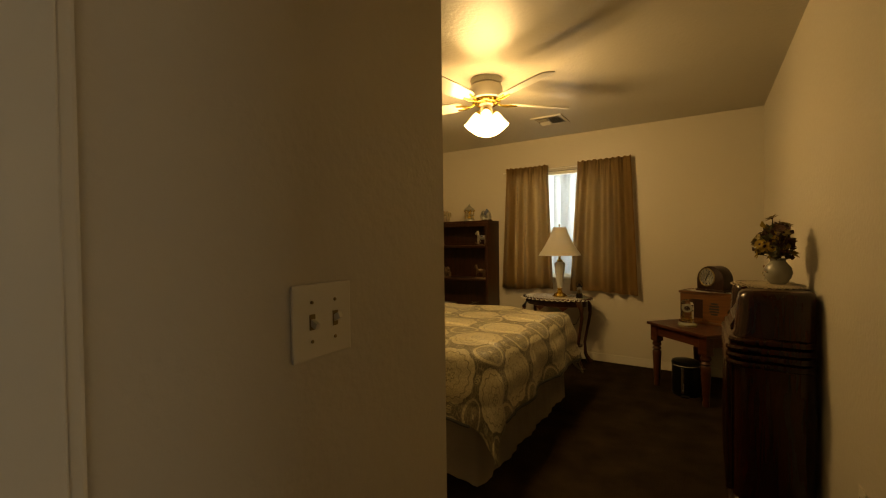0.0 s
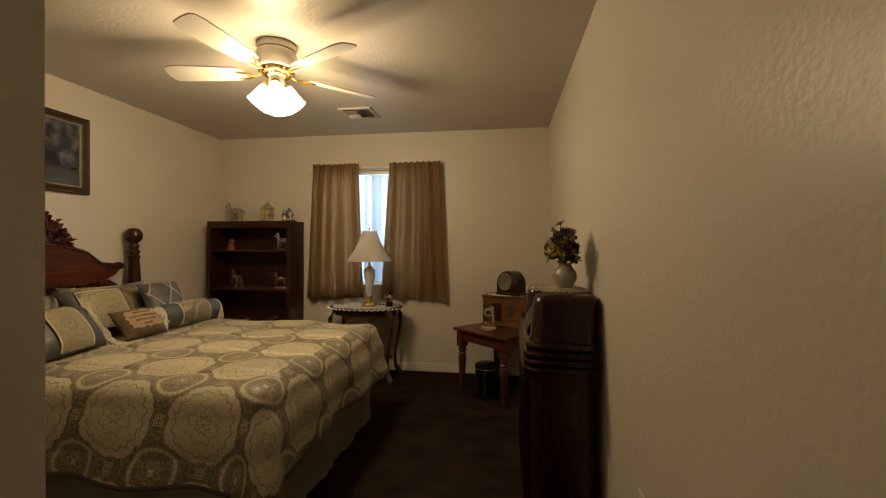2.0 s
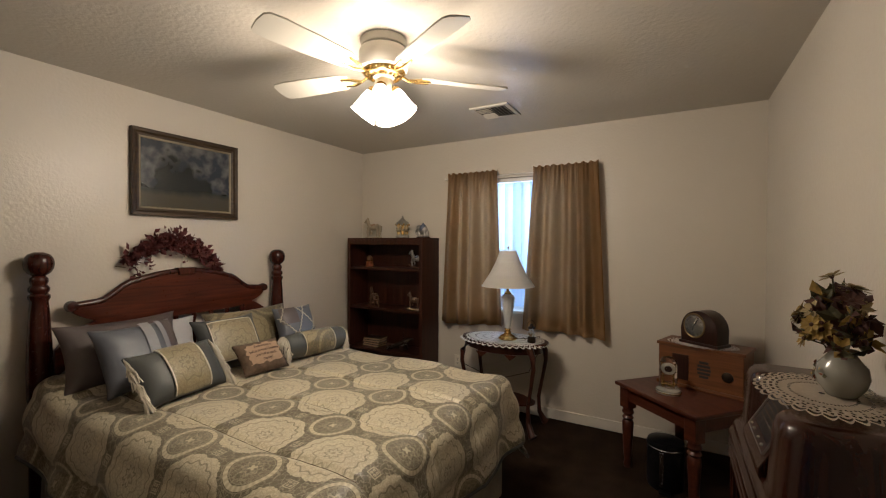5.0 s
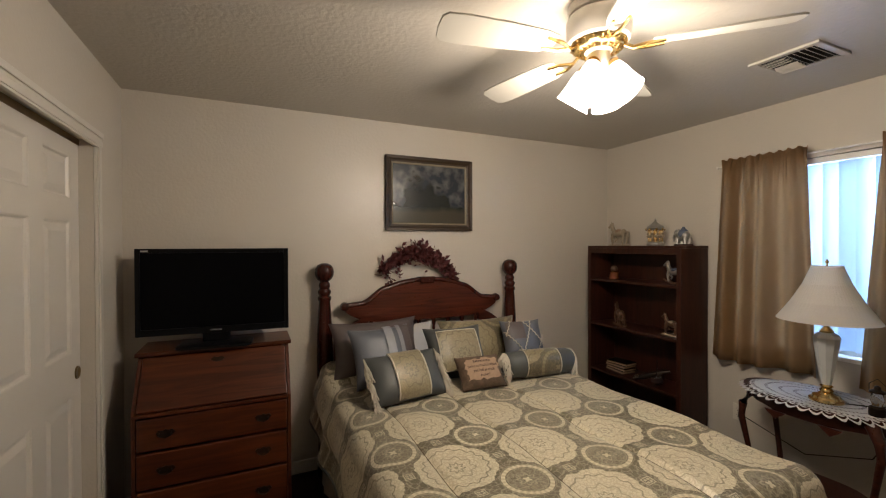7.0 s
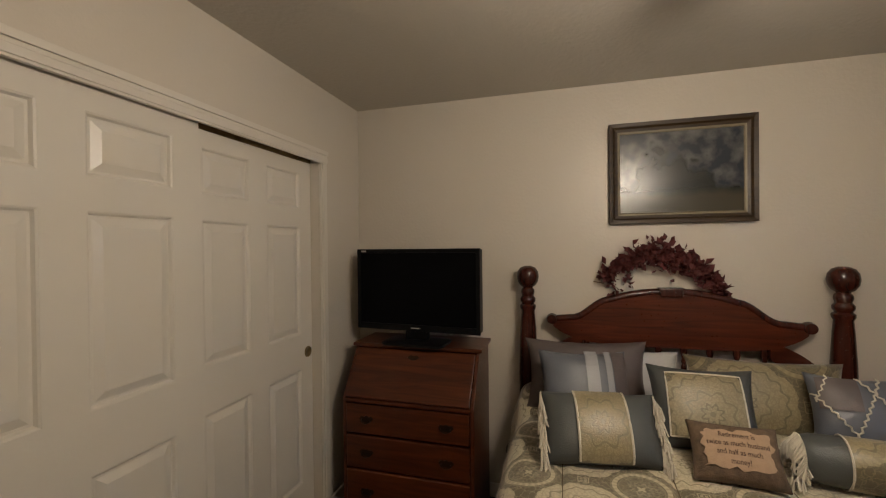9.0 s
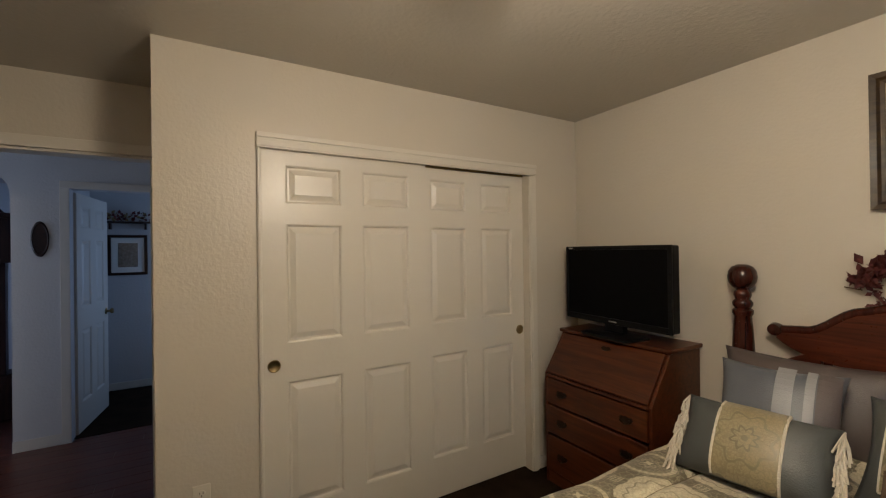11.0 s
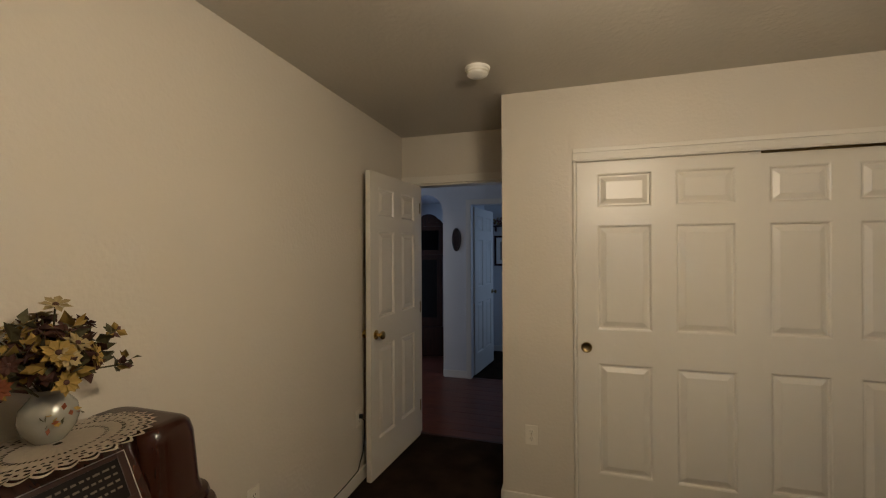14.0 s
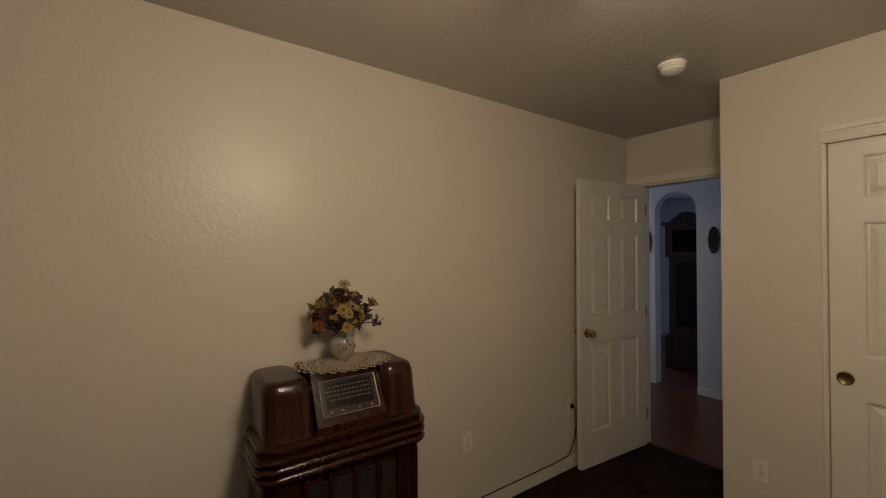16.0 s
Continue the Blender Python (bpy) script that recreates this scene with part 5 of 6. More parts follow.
def horse(name, m, s, material, base, base_material, label, rocker=False, saddle=None):
    f = thing(name, m, label, "figurine", "horse figurines")
    bm = bmesh.new()
    ball(0, 0, 0.30, 0.1, 1.75, 0.8, 0.85, bm, 18)
    ball(0.15, 0, 0.31, 0.075, 0.9, 0.85, 1.0, bm)
    ball(-0.15, 0, 0.32, 0.08, 0.9, 0.9, 1.0, bm)
    tube([(0.15, 0, 0.33), (0.21, 0, 0.42), (0.235, 0, 0.51)], lambda q: 0.062 - 0.022 * q, 10, bm)
    tube([(0.225, 0, 0.525), (0.28, 0, 0.49), (0.335, 0, 0.44)], lambda q: 0.042 - 0.015 * q, 10, bm)
    for y in (-0.02, 0.02):
        tube([(0.225, y, 0.54), (0.23, y * 1.2, 0.585)], lambda q: 0.014 * (1 - 0.8 * q), 6, bm)
    for x, y, lift in ((0.15, 0.05, 0.0), (0.16, -0.05, 0.08), (-0.16, 0.05, 0.0), (-0.17, -0.05, 0.02)):
        k = 1 if x > 0 else -1
        tube([(x, y, 0.30), (x + 0.03 * k, y, 0.17 + lift * 0.6), (x + 0.01 * k - lift * 0.4, y, 0.07 + lift), (x + 0.015 * k, y, 0.02 + lift)], lambda q: 0.042 - 0.026 * q, 8, bm)
    tube([(-0.22, 0, 0.35), (-0.28, 0, 0.32), (-0.30, 0, 0.18)], lambda q: 0.016 + 0.02 * math.sin(math.pi * q), 8, bm)
    tube([(0.17, 0, 0.42), (0.19, 0, 0.50), (0.215, 0, 0.565)], 0.022, 6, bm)
    bmesh.ops.scale(bm, vec=(s, s, s), verts=bm.verts)
    part("body", bm, material, f, "", True)
    if rocker:
        for y in (-0.06, 0.06):
            part("rocker", tube([((-0.3 + 0.06 * i) * s, y * s, (0.01 + 1.1 * (-0.3 + 0.06 * i) ** 2) * s) for i in range(11)], 0.018 * s, 6), base_material, f, "", True)
    else:
        part("base", loft([(0.0, -0.3 * s, 0.28 * s, -0.13 * s, 0.13 * s, 0.09 * s), (0.03 * s, -0.27 * s, 0.25 * s, -0.11 * s, 0.11 * s, 0.08 * s)]), base_material, f, "", True)
    if saddle:
        part("saddle", ball(0, 0, 0.35 * s, 0.085 * s, 1.1, 1.05, 0.6), saddle, f, "", True)
    return f


KT = KZ + 0.02
horse("horse_figurine", pose(0.290, 3.595, KT, 0, 0, 175), 0.36, M_CREAMF, 1, M_CREAMF, "cream carousel horse figurine on the bookcase", saddle=M_TAN)
horse("rocking_horse_figurine", pose(0.845, 3.560, SHZ[0] + 0.003, 0, 0, 172), 0.30, M_SILVER, 1, M_BROWNF, "small rocking horse figurine on the upper shelf", rocker=True, saddle=M_BLUEF)
horse("horse_figurine", pose(0.315, 3.575, SHZ[1], 0, 0, 150), 0.32, M_BROWNF, 1, M_BROWNF, "brown mare figurine on the middle shelf")
horse("horse_figurine", pose(0.385, 3.515, SHZ[1], 0, 0, 165), 0.19, M_BROWNF, 1, M_BROWNF, "small brown foal figurine on the middle shelf")
horse("horse_figurine", pose(0.815, 3.565, SHZ[1], 0, 0, 170), 0.28, M_BROWNF, 1, M_CREAMF, "dark resting horse figurine on the middle shelf", saddle=M_CREAMF)

car = thing("carousel_figurine", pose(0.665, 3.575, KT), "silver and gold carousel music box on the bookcase", "figurine")
part("base", lathe([(0.062, 0.0), (0.066, 0.012), (0.06, 0.028), (0.054, 0.032)], 28), M_SILVER, car, "", True)
part("column", lathe([(0.014, 0.03), (0.012, 0.13)], 12), M_BRASS, car, "", True)
part("canopy", lathe([(0.062, 0.125), (0.066, 0.135), (0.060, 0.15), (0.04, 0.165), (0.018, 0.185), (0.008, 0.195), (0.010, 0.203), (0.003, 0.215)], 28), M_SILVER, car, "", True)
for i in range(8):
    a = 2 * math.pi * i / 8
    part("pole", tube([(0.05 * math.cos(a), 0.05 * math.sin(a), 0.03), (0.05 * math.cos(a), 0.05 * math.sin(a), 0.13)], 0.0035, 6), M_BRASS, car)
    bm = ball(0.05 * math.cos(a), 0.05 * math.sin(a), 0.075, 0.014, 1.0, 1.0, 1.0, None, 8)
    ball(0.056 * math.cos(a + 0.18), 0.056 * math.sin(a + 0.18), 0.095, 0.009, 1, 1, 1.2, bm, 8)
    part("pony", bm, M_CREAMF, car, "", True)
    part("pendant", ball(0.063 * math.cos(a), 0.063 * math.sin(a), 0.128, 0.010, 1, 1, 1, None, 8), M_BRASS, car, "", True)
for nm, m, mt, lb in (("elephant_figurine", pose(0.900, 3.575, KT, 0, 0, 170), M_BLUEF, "small blue and silver circus elephant figurine on the bookcase"),):
    f = thing(nm, m, lb, "figurine")
    bm = ball(0, 0, 0.075, 0.045, 1.2, 0.8, 0.9)
    ball(0.05, 0, 0.095, 0.03, 0.9, 0.9, 1.0, bm)
    tube([(0.07, 0, 0.09), (0.09, 0, 0.06), (0.085, 0, 0.03)], lambda q: 0.013 - 0.006 * q, 8, bm)
    for x in (-0.035, 0.035):
        for y in (-0.02, 0.02):
            tube([(x, y, 0.06), (x, y, 0.012)], 0.014, 8, bm)
    part("body", bm, M_SILVER, f, "", True)
    part("base", loft([(0.0, -0.07, 0.07, -0.035, 0.035, 0.02), (0.012, -0.065, 0.065, -0.03, 0.03, 0.02)]), M_DARKW, f)
    part("blanket", ball(-0.002, 0, 0.085, 0.047, 0.75, 0.85, 0.9), mt, f, "blue saddle blanket", True)
    part("rider_knob", lathe([(0.012, 0.115), (0.016, 0.125), (0.006, 0.14)], 12), mt, f, "", True)
jar = thing("snow_globe", pose(0.265, 3.565, SHZ[0]), "small orange-based glass figurine on the upper shelf", "figurine")
part("base", lathe([(0.04, 0.0), (0.042, 0.01), (0.034, 0.05), (0.038, 0.058)], 20), M_ORANGEF, jar, "", True)
part("top_ornament", ball(0, 0, 0.085, 0.03, 1, 1, 1), M_BROWNF, jar, "", True)
part("rim", lathe([(0.036, 0.056), (0.04, 0.06), (0.036, 0.065)], 20), M_BRASS, jar, "", True)
heap = thing("model_plane", pose(0.655, 3.565, SHZ[2] + 0.045, 0, -18, 30), "small dark metal model plane on the lower shelf", "model")
part("fuselage", tube([(-0.14, 0, 0.0), (-0.05, 0, 0.01), (0.08, 0, 0.02), (0.13, 0, 0.02)], lambda q: 0.010 + 0.014 * math.sin(math.pi * q), 10), M_BRONZE, heap, "", True)
for x, l2 in ((0.06, 0.15), (-0.12, 0.06)):
    part("wing", box(x - 0.025, x + 0.025, -l2, l2, 0.016, 0.02, bevel=0.001), M_CHROME, heap)
part("strut", tube([(0.05, -0.13, 0.02), (0.05, 0.1, 0.10)], 0.004, 6), M_CHROME, heap)
part("stand", box(-0.02, 0.06, -0.03, 0.03, -0.055, -0.003, bevel=0.004), M_DARKW, heap)
for i in range(4):
    bk = thing("book", pose(0.325 + 0.01 * (i % 2), 3.575, SHZ[2] + 0.001 + i * 0.022, 0, 0, 4 * (i - 1.5)), "dark closed book lying in a stack on the lower shelf", "book", "stacked books")
    part("cover", boxes([(-0.10, 0.10, -0.07, 0.07, 0, 0.003), (-0.10, 0.10, -0.07, 0.07, 0.018, 0.021), (-0.10, 0.10, 0.067, 0.07, 0.003, 0.018)], 0.001), M_BRONZE if i % 2 else M_TAUPE, bk)
    part("pages", box(-0.096, 0.096, -0.066, 0.066, 0.0032, 0.0178), M_TAN, bk)


# ---- lamp table ----
def doily(bm_r, holes, scallops, material, parent, ellipse=1.0, tilt=0.0):
    """Crocheted mat: rings of open loops between solid bands, with a scalloped rim."""
    bm = bmesh.new()
    nr, na = 22, scallops * 8
    g = []
    for i in range(nr + 1):
        f = i / nr
        row = []
        for k in range(na):
            a = 2 * math.pi * k / na
            r = bm_r * f
            if f > 0.8:
                r *= 1 + 0.045 * (f - 0.8) / 0.2 * (abs(math.sin(a * scallops / 2)) * 2 - 1)
            z = 0.0025 + 0.0012 * math.sin(a * scallops) * f - tilt * max(0, r - bm_r * 0.86)
            row.append(bm.verts.new((r * math.cos(a), r * math.sin(a) * ellipse, z)))
        g.append(row)
    for i in range(1, nr):
        for k in range(na):
            hole = (i % 4 == 2 and k % 4 in (1, 2)) or (i % 4 == 0 and k % 8 in (3, 4, 5) and i > 6) or (i == nr - 2 and k % 4 != 0)
            if hole and i < nr - 1 and i in holes:
                continue
            bm.faces.new((g[i][k], g[i][(k + 1) % na], g[i + 1][(k + 1) % na], g[i + 1][k]))
    bmesh.ops.solidify(bm, geom=bm.faces[:], thickness=0.0018)
    return part("lace", bm, material, parent)


TX, TY, TZ = 1.755, 3.475, 0.70
tab = thing("lamp_table", pose(TX, TY, 0), "small dark mahogany oval table with cabriole legs", "table")
n = 64
edge = []
for i in range(n):
    a = 2 * math.pi * i / n
    k = 1 + 0.035 * math.cos(4 * a) - 0.018 * math.cos(8 * a)
    edge.append((0.355 * k * math.cos(a), 0.215 * k * math.sin(a)))
tp = part("tabletop", prism(edge, 0.022, "z", 0.006), M_TABLE, tab, "", True)
tp.location = (0, 0, TZ - 0.022)
ap = part("apron", prism([(x * 0.86, y * 0.84) for x, y in edge], 0.065, "z", 0.006), M_TABLE, tab, "scalloped apron", True)
ap.location = (0, 0, TZ - 0.088)
for sx, sy in ((-1, -1), (1, -1), (-1, 1), (1, 1)):
    pts = [(sx * 0.26, sy * 0.14, TZ - 0.03), (sx * 0.295, sy * 0.165, TZ - 0.10), (sx * 0.30, sy * 0.17, TZ - 0.18), (sx * 0.275, sy * 0.155, TZ - 0.33), (sx * 0.25, sy * 0.14, 0.22), (sx * 0.255, sy * 0.145, 0.10), (sx * 0.285, sy * 0.165, 0.03), (sx * 0.30, sy * 0.172, 0.012)]
    part("leg", tube(pts, lambda q: 0.030 - 0.016 * math.sin(math.pi * min(1, q * 1.05)) + (0.004 if q > 0.95 else 0), 10), M_TABLE, tab, "curved cabriole leg", True)
part("lower_shelf", prism([(x * 0.72, y * 0.66) for x, y in edge], 0.014, "z", 0.004), M_TABLE, tab).location = (0, 0, 0.20)
for k in (-1, 1):
    part("drop_carving", prism([(-0.05, 0), (0.05, 0), (0.03, -0.02), (0.012, -0.03), (0, -0.045), (-0.012, -0.03), (-0.03, -0.02)], 0.012, "y", 0.002), M_TABLE, tab).location = (k * 0.12, -0.19, TZ - 0.085)
dl = thing("doily", pose(TX, TY, TZ + 0.001), "white crocheted doily on the lamp table", "doily", "doilies")
doily(0.372, {6, 10, 14, 17, 18, 20}, 44, M_LACEW, dl, 0.655, 0.35)

LX, LY = 1.80, 3.435
lampo = thing("table_lamp", pose(LX, LY, TZ + 0.005), "porcelain and brass table lamp with a cream pleated shade, unlit", "lamp")
part("foot", lathe([(0.072, 0.0), (0.074, 0.008), (0.062, 0.014), (0.058, 0.026), (0.040, 0.034), (0.026, 0.045), (0.030, 0.055), (0.020, 0.066), (0.028, 0.078), (0.018, 0.088)], 32), M_BRASS, lampo, "polished brass foot", True)
part("body", lathe([(0.020, 0.086), (0.024, 0.10), (0.034, 0.16), (0.046, 0.24), (0.056, 0.31), (0.058, 0.335), (0.048, 0.352), (0.030, 0.362)], 10), M_PORC, lampo, "faceted grey-white porcelain body")
part("collar", lathe([(0.026, 0.36), (0.030, 0.37), (0.022, 0.38), (0.012, 0.39), (0.010, 0.43)], 24), M_BRASS, lampo, "", True)
part("socket", lathe([(0.012, 0.42), (0.018, 0.43), (0.018, 0.48), (0.006, 0.49)], 18), M_BRASS, lampo, "", True)
bm = bmesh.new()
g = []
na = 120
for f, r in ((0.0, 0.212), (0.02, 0.209), (0.33, 0.150), (0.66, 0.100), (0.97, 0.066), (1.0, 0.066)):
    g.append([bm.verts.new(((r + 0.0004 * (k % 2) * (0.02 < f < 0.98)) * math.cos(2 * math.pi * k / na), (r + 0.0004 * (k % 2) * (0.02 < f < 0.98)) * math.sin(2 * math.pi * k / na), 0.425 + 0.29 * f)) for k in range(na)])
for a, c in zip(g, g[1:]):
    for k in range(na):
        bm.faces.new((a[k], a[(k + 1) % na], c[(k + 1) % na], c[k]))
bmesh.ops.solidify(bm, geom=bm.faces[:], thickness=0.0015)
part("shade", bm, M_SHADE, lampo, "cream pleated cone shade")
part("finial", lathe([(0.004, 0.70), (0.004, 0.725), (0.009, 0.733), (0.003, 0.748)], 14), M_BRASS, lampo, "", True)
part("harp", tube([(-0.05, 0, 0.47), (-0.058, 0, 0.58), (-0.03, 0, 0.69), (0, 0, 0.71), (0.03, 0, 0.69), (0.058, 0, 0.58), (0.05, 0, 0.47)], 0.002, 6), M_BRASS, lampo)
part("shade_ring", tube([(-0.066, 0, 0.712), (0.066, 0, 0.712)], 0.002, 6), M_BRASS, lampo)
part("cord", tube([(0.07, 0.02, 0.003), (0.16, 0.10, 0.003), (0.2, 0.215, 0.001), (0.19, 0.232, -0.13), (0.1, 0.236, -0.32), (-0.2, 0.24, -0.43), (-0.56, 0.255, -0.33)], 0.003, 6), M_BRONZE, lampo, "dark cord", True)

lan = thing("lantern_ornament", pose(2.005, 3.41, TZ + 0.004), "miniature dark metal hurricane lantern on the doily", "lantern")
part("base", lathe([(0.030, 0.0), (0.032, 0.006), (0.031, 0.04), (0.022, 0.048)], 20), M_BRONZE, lan, "", True)
part("chimney", lathe([(0.018, 0.048), (0.026, 0.075), (0.022, 0.105), (0.016, 0.115)], 20, cap=False), glass("lantern_glass", (0.85, 0.9, 0.95), 0.05), lan, "", True)
part("hood", lathe([(0.030, 0.112), (0.028, 0.12), (0.014, 0.128), (0.012, 0.14), (0.004, 0.146)], 20), M_BRONZE, lan, "", True)
part("handle", tube([(-0.03, 0, 0.115), (-0.03, 0, 0.15), (0, 0, 0.178), (0.03, 0, 0.15), (0.03, 0, 0.115)], 0.0018, 6), M_BRONZE, lan, "", True)

# ---- end table in the corner, with its box and clocks ----
EX0, EX1, EY0, EY1, EZ = -0.31, 0.31, -0.28, 0.28, 0.558
et = thing("end_table", pose(3.045, 3.245, 0, 0, 0, -43), "reddish wooden end table with turned legs set cornerwise", "table")
part("tabletop", box(EX0, EX1, EY0, EY1, EZ - 0.024, EZ, bevel=0.008, seg=3), M_ENDT, et)
for nm, b in (("apron", (EX0 + 0.06, EX1 - 0.06, EY0 + 0.035, EY0 + 0.053, EZ - 0.11, EZ - 0.025)), ("apron", (EX0 + 0.06, EX1 - 0.06, EY1 - 0.053, EY1 - 0.035, EZ - 0.11, EZ - 0.025)),
              ("apron", (EX0 + 0.035, EX0 + 0.053, EY0 + 0.06, EY1 - 0.06, EZ - 0.11, EZ - 0.025)), ("apron", (EX1 - 0.053, EX1 - 0.035, EY0 + 0.06, EY1 - 0.06, EZ - 0.11, EZ - 0.025))):
    part(nm, box(*b, bevel=0.003), M_ENDT, et)
LEG = [(0.022, 0.0), (0.026, 0.02), (0.020, 0.05), (0.026, 0.09), (0.034, 0.26), (0.036, 0.30), (0.026, 0.315), (0.037, 0.33), (0.026, 0.345), (0.038, 0.365), (0.032, 0.385), (0.032, 0.40)]
for x in (EX0 + 0.06, EX1 - 0.06):
    for y in (EY0 + 0.06, EY1 - 0.06):
        lg = part("leg", lathe(LEG, 20), M_ENDT, et, "turned wooden leg", True)
        lg.location = (x, y, 0)
        part("block", box(-0.036, 0.036, -0.036, 0.036, 0.395, EZ - 0.025, bevel=0.004), M_ENDT, lg)
wb = thing("wooden_wall_phone_box", pose(3.145, 3.415, EZ + 0.001, 0, 0, -18.6), "oak box with dark fretwork openings on the end table", "box")
part("body", box(-0.235, 0.235, -0.12, 0.12, 0, 0.255, bevel=0.006), M_OAK, wb)
part("lid", box(-0.245, 0.245, -0.13, 0.13, 0.255, 0.275, bevel=0.006, seg=3), M_OAK, wb)
part("plinth", box(-0.245, 0.245, -0.13, 0.13, 0.0, 0.022, bevel=0.005), M_OAK, wb)
part("door_panel", box(-0.15, -0.055, -0.1245, -0.12, 0.05, 0.21, bevel=0.002), M_DARKW, wb, "dark inset door")
for k, w in enumerate((0.05, 0.068, 0.074, 0.068, 0.05)):
    part("fret_slot", box(0.03 - w / 2, 0.03 + w / 2, -0.1232, -0.12, 0.085 + k * 0.022, 0.099 + k * 0.022), M_SLOT, wb)
part("crank_plate", lathe([(0.030, 0), (0.03, 0.006), (0.012, 0.012)], 20, m=pose(0.155, -0.12, 0.12, 90)), M_BRONZE, wb, "", True)
d2 = thing("doily", pose(3.13, 3.385, EZ + 0.277, 0, 0, -18.6), "cream crocheted doily on the oak box", "doily", "doilies")
doily(0.195, {10, 14, 18, 20}, 30, M_LACEW, d2, 0.68, 0.0)
mc = thing("mantel_clock", pose(3.14, 3.375, EZ + 0.281, 0, 0, -34) @ Matrix.Diagonal((0.84, 1.05, 0.96, 1)), "dark wooden arched mantel clock with a silvered dial", "clock")
arch = [(-0.135, 0.0), (0.135, 0.0), (0.135, 0.10)] + [(0.135 * math.cos(math.pi * i / 18), 0.10 + 0.115 * math.sin(math.pi * i / 18)) for i in range(1, 18)] + [(-0.135, 0.10)]
cb = part("case", prism(arch, 0.12, "y", 0.008), M_DARKW, mc, "", True)
cb.location = (0, -0.06, 0.008)
part("plinth", box(-0.145, 0.145, -0.068, 0.068, 0, 0.018, bevel=0.004), M_DARKW, mc)
dialp = part("dial", lathe([(0.072, 0.0), (0.072, 0.004), (0.068, 0.0045)], 40, m=pose(-0.03, -0.061, 0.125, 90)), M_CHROME, mc, "silvered round dial", True)
part("bezel", lathe([(0.07, 0.003), (0.078, 0.006), (0.082, 0.002), (0.082, 0.0)], 40, m=pose(-0.03, -0.061, 0.125, 90), cap=False), M_AGED, mc, "", True)
for a, l2 in ((35, 0.05), (200, 0.035)):
    part("clock_hand", box(-0.002, 0.002, -0.0015, 0, 0, l2), M_BLACK, mc).matrix_basis = pose(-0.03, -0.067, 0.125, 0, a)
for i in range(12):
    part("hour_mark", box(-0.002, 0.002, -0.001, 0, 0.054, 0.064), M_BLACK, mc).matrix_basis = pose(-0.03, -0.0655, 0.125, 0, 30 * i)

ac = thing("anniversary_clock", pose(2.945, 3.175, EZ + 0.001), "glass-domed anniversary clock on a white base", "clock")
part("base", lathe([(0.070, 0.0), (0.072, 0.008), (0.066, 0.016), (0.068, 0.022), (0.058, 0.030), (0.05, 0.033)], 32), M_CERAM, ac, "white porcelain base with gilt rim", True)
part("base_rim", lathe([(0.0725, 0.006), (0.0735, 0.009), (0.0725, 0.012)], 32, cap=False), M_BRASS, ac, "", True)
part("dome", lathe([(0.050, 0.033), (0.050, 0.17), (0.046, 0.195), (0.034, 0.213), (0.015, 0.222), (0.002, 0.224)], 32, cap=False), glass("dome_glass", (1, 1, 1), 0.01), ac, "clear glass dome", True).visible_shadow = False
for x in (-0.02, 0.02):
    part("pillar", tube([(x, 0, 0.033), (x, 0, 0.125)], 0.004, 8), M_BRASS, ac)
part("dial", lathe([(0.034, 0), (0.034, 0.008), (0.026, 0.010)], 28, m=pose(0, -0.006, 0.15, 90)), M_CERAM, ac, "", True)
part("dial_centre", lathe([(0.018, 0), (0.018, 0.0015)], 20, m=pose(0, -0.016, 0.15, 90)), M_DARKW, ac)
part("movement", box(-0.024, 0.024, -0.004, 0.02, 0.122, 0.176, bevel=0.003), M_BRASS, ac)
for i in range(4):
    a = math.pi / 2 * i + 0.4
    part("pendulum_ball", ball(0.022 * math.cos(a), 0.022 * math.sin(a), 0.055, 0.011, 1, 1, 1, None, 12), M_BRASS, ac, "", True)

tb = thing("waste_bin", pose(2.935, 3.14, 0), "black step bin with a steel front beside the end table", "waste bin")
part("body", lathe([(0.098, 0.0), (0.102, 0.01), (0.102, 0.245), (0.100, 0.25)], 36), M_BLACK, tb, "", True)
part("lid", lathe([(0.104, 0.25), (0.106, 0.262), (0.098, 0.278), (0.06, 0.29), (0.01, 0.294)], 36), M_BLACK, tb, "", True)
part("rim", lathe([(0.1035, 0.244), (0.1055, 0.248), (0.1035, 0.252)], 36, cap=False), M_CHROME, tb, "", True)
part("front_strip", box(-0.03, -0.008, -0.1045, -0.1, 0.03, 0.235, bevel=0.002), M_CHROME, tb, "steel strip")
part("pedal", box(-0.03, 0.03, -0.14, -0.09, 0.006, 0.016, bevel=0.004), M_BLACK, tb)

# ---- console radio with vase ----
RX0, RX1, RY0, RY1, RZ = 3.155, 3.487, 1.395, 2.10, 1.045
ra = thing("console_radio", pose(0, 0.085, 0), "antique walnut console radio with rounded fluted shoulders", "radio")
sec = [(0.0, RX0 + 0.015, RX1, RY0 + 0.01, RY1 - 0.01, 0.05), (0.07, RX0 + 0.015, RX1, RY0 + 0.01, RY1 - 0.01, 0.05), (0.085, RX0 + 0.03, RX1, RY0 + 0.025, RY1 - 0.025, 0.06), (0.70, RX0 + 0.028, RX1, RY0 + 0.022, RY1 - 0.022, 0.065)]
part("cabinet", loft(sec), M_RADIO, ra, "", True)
bands = []
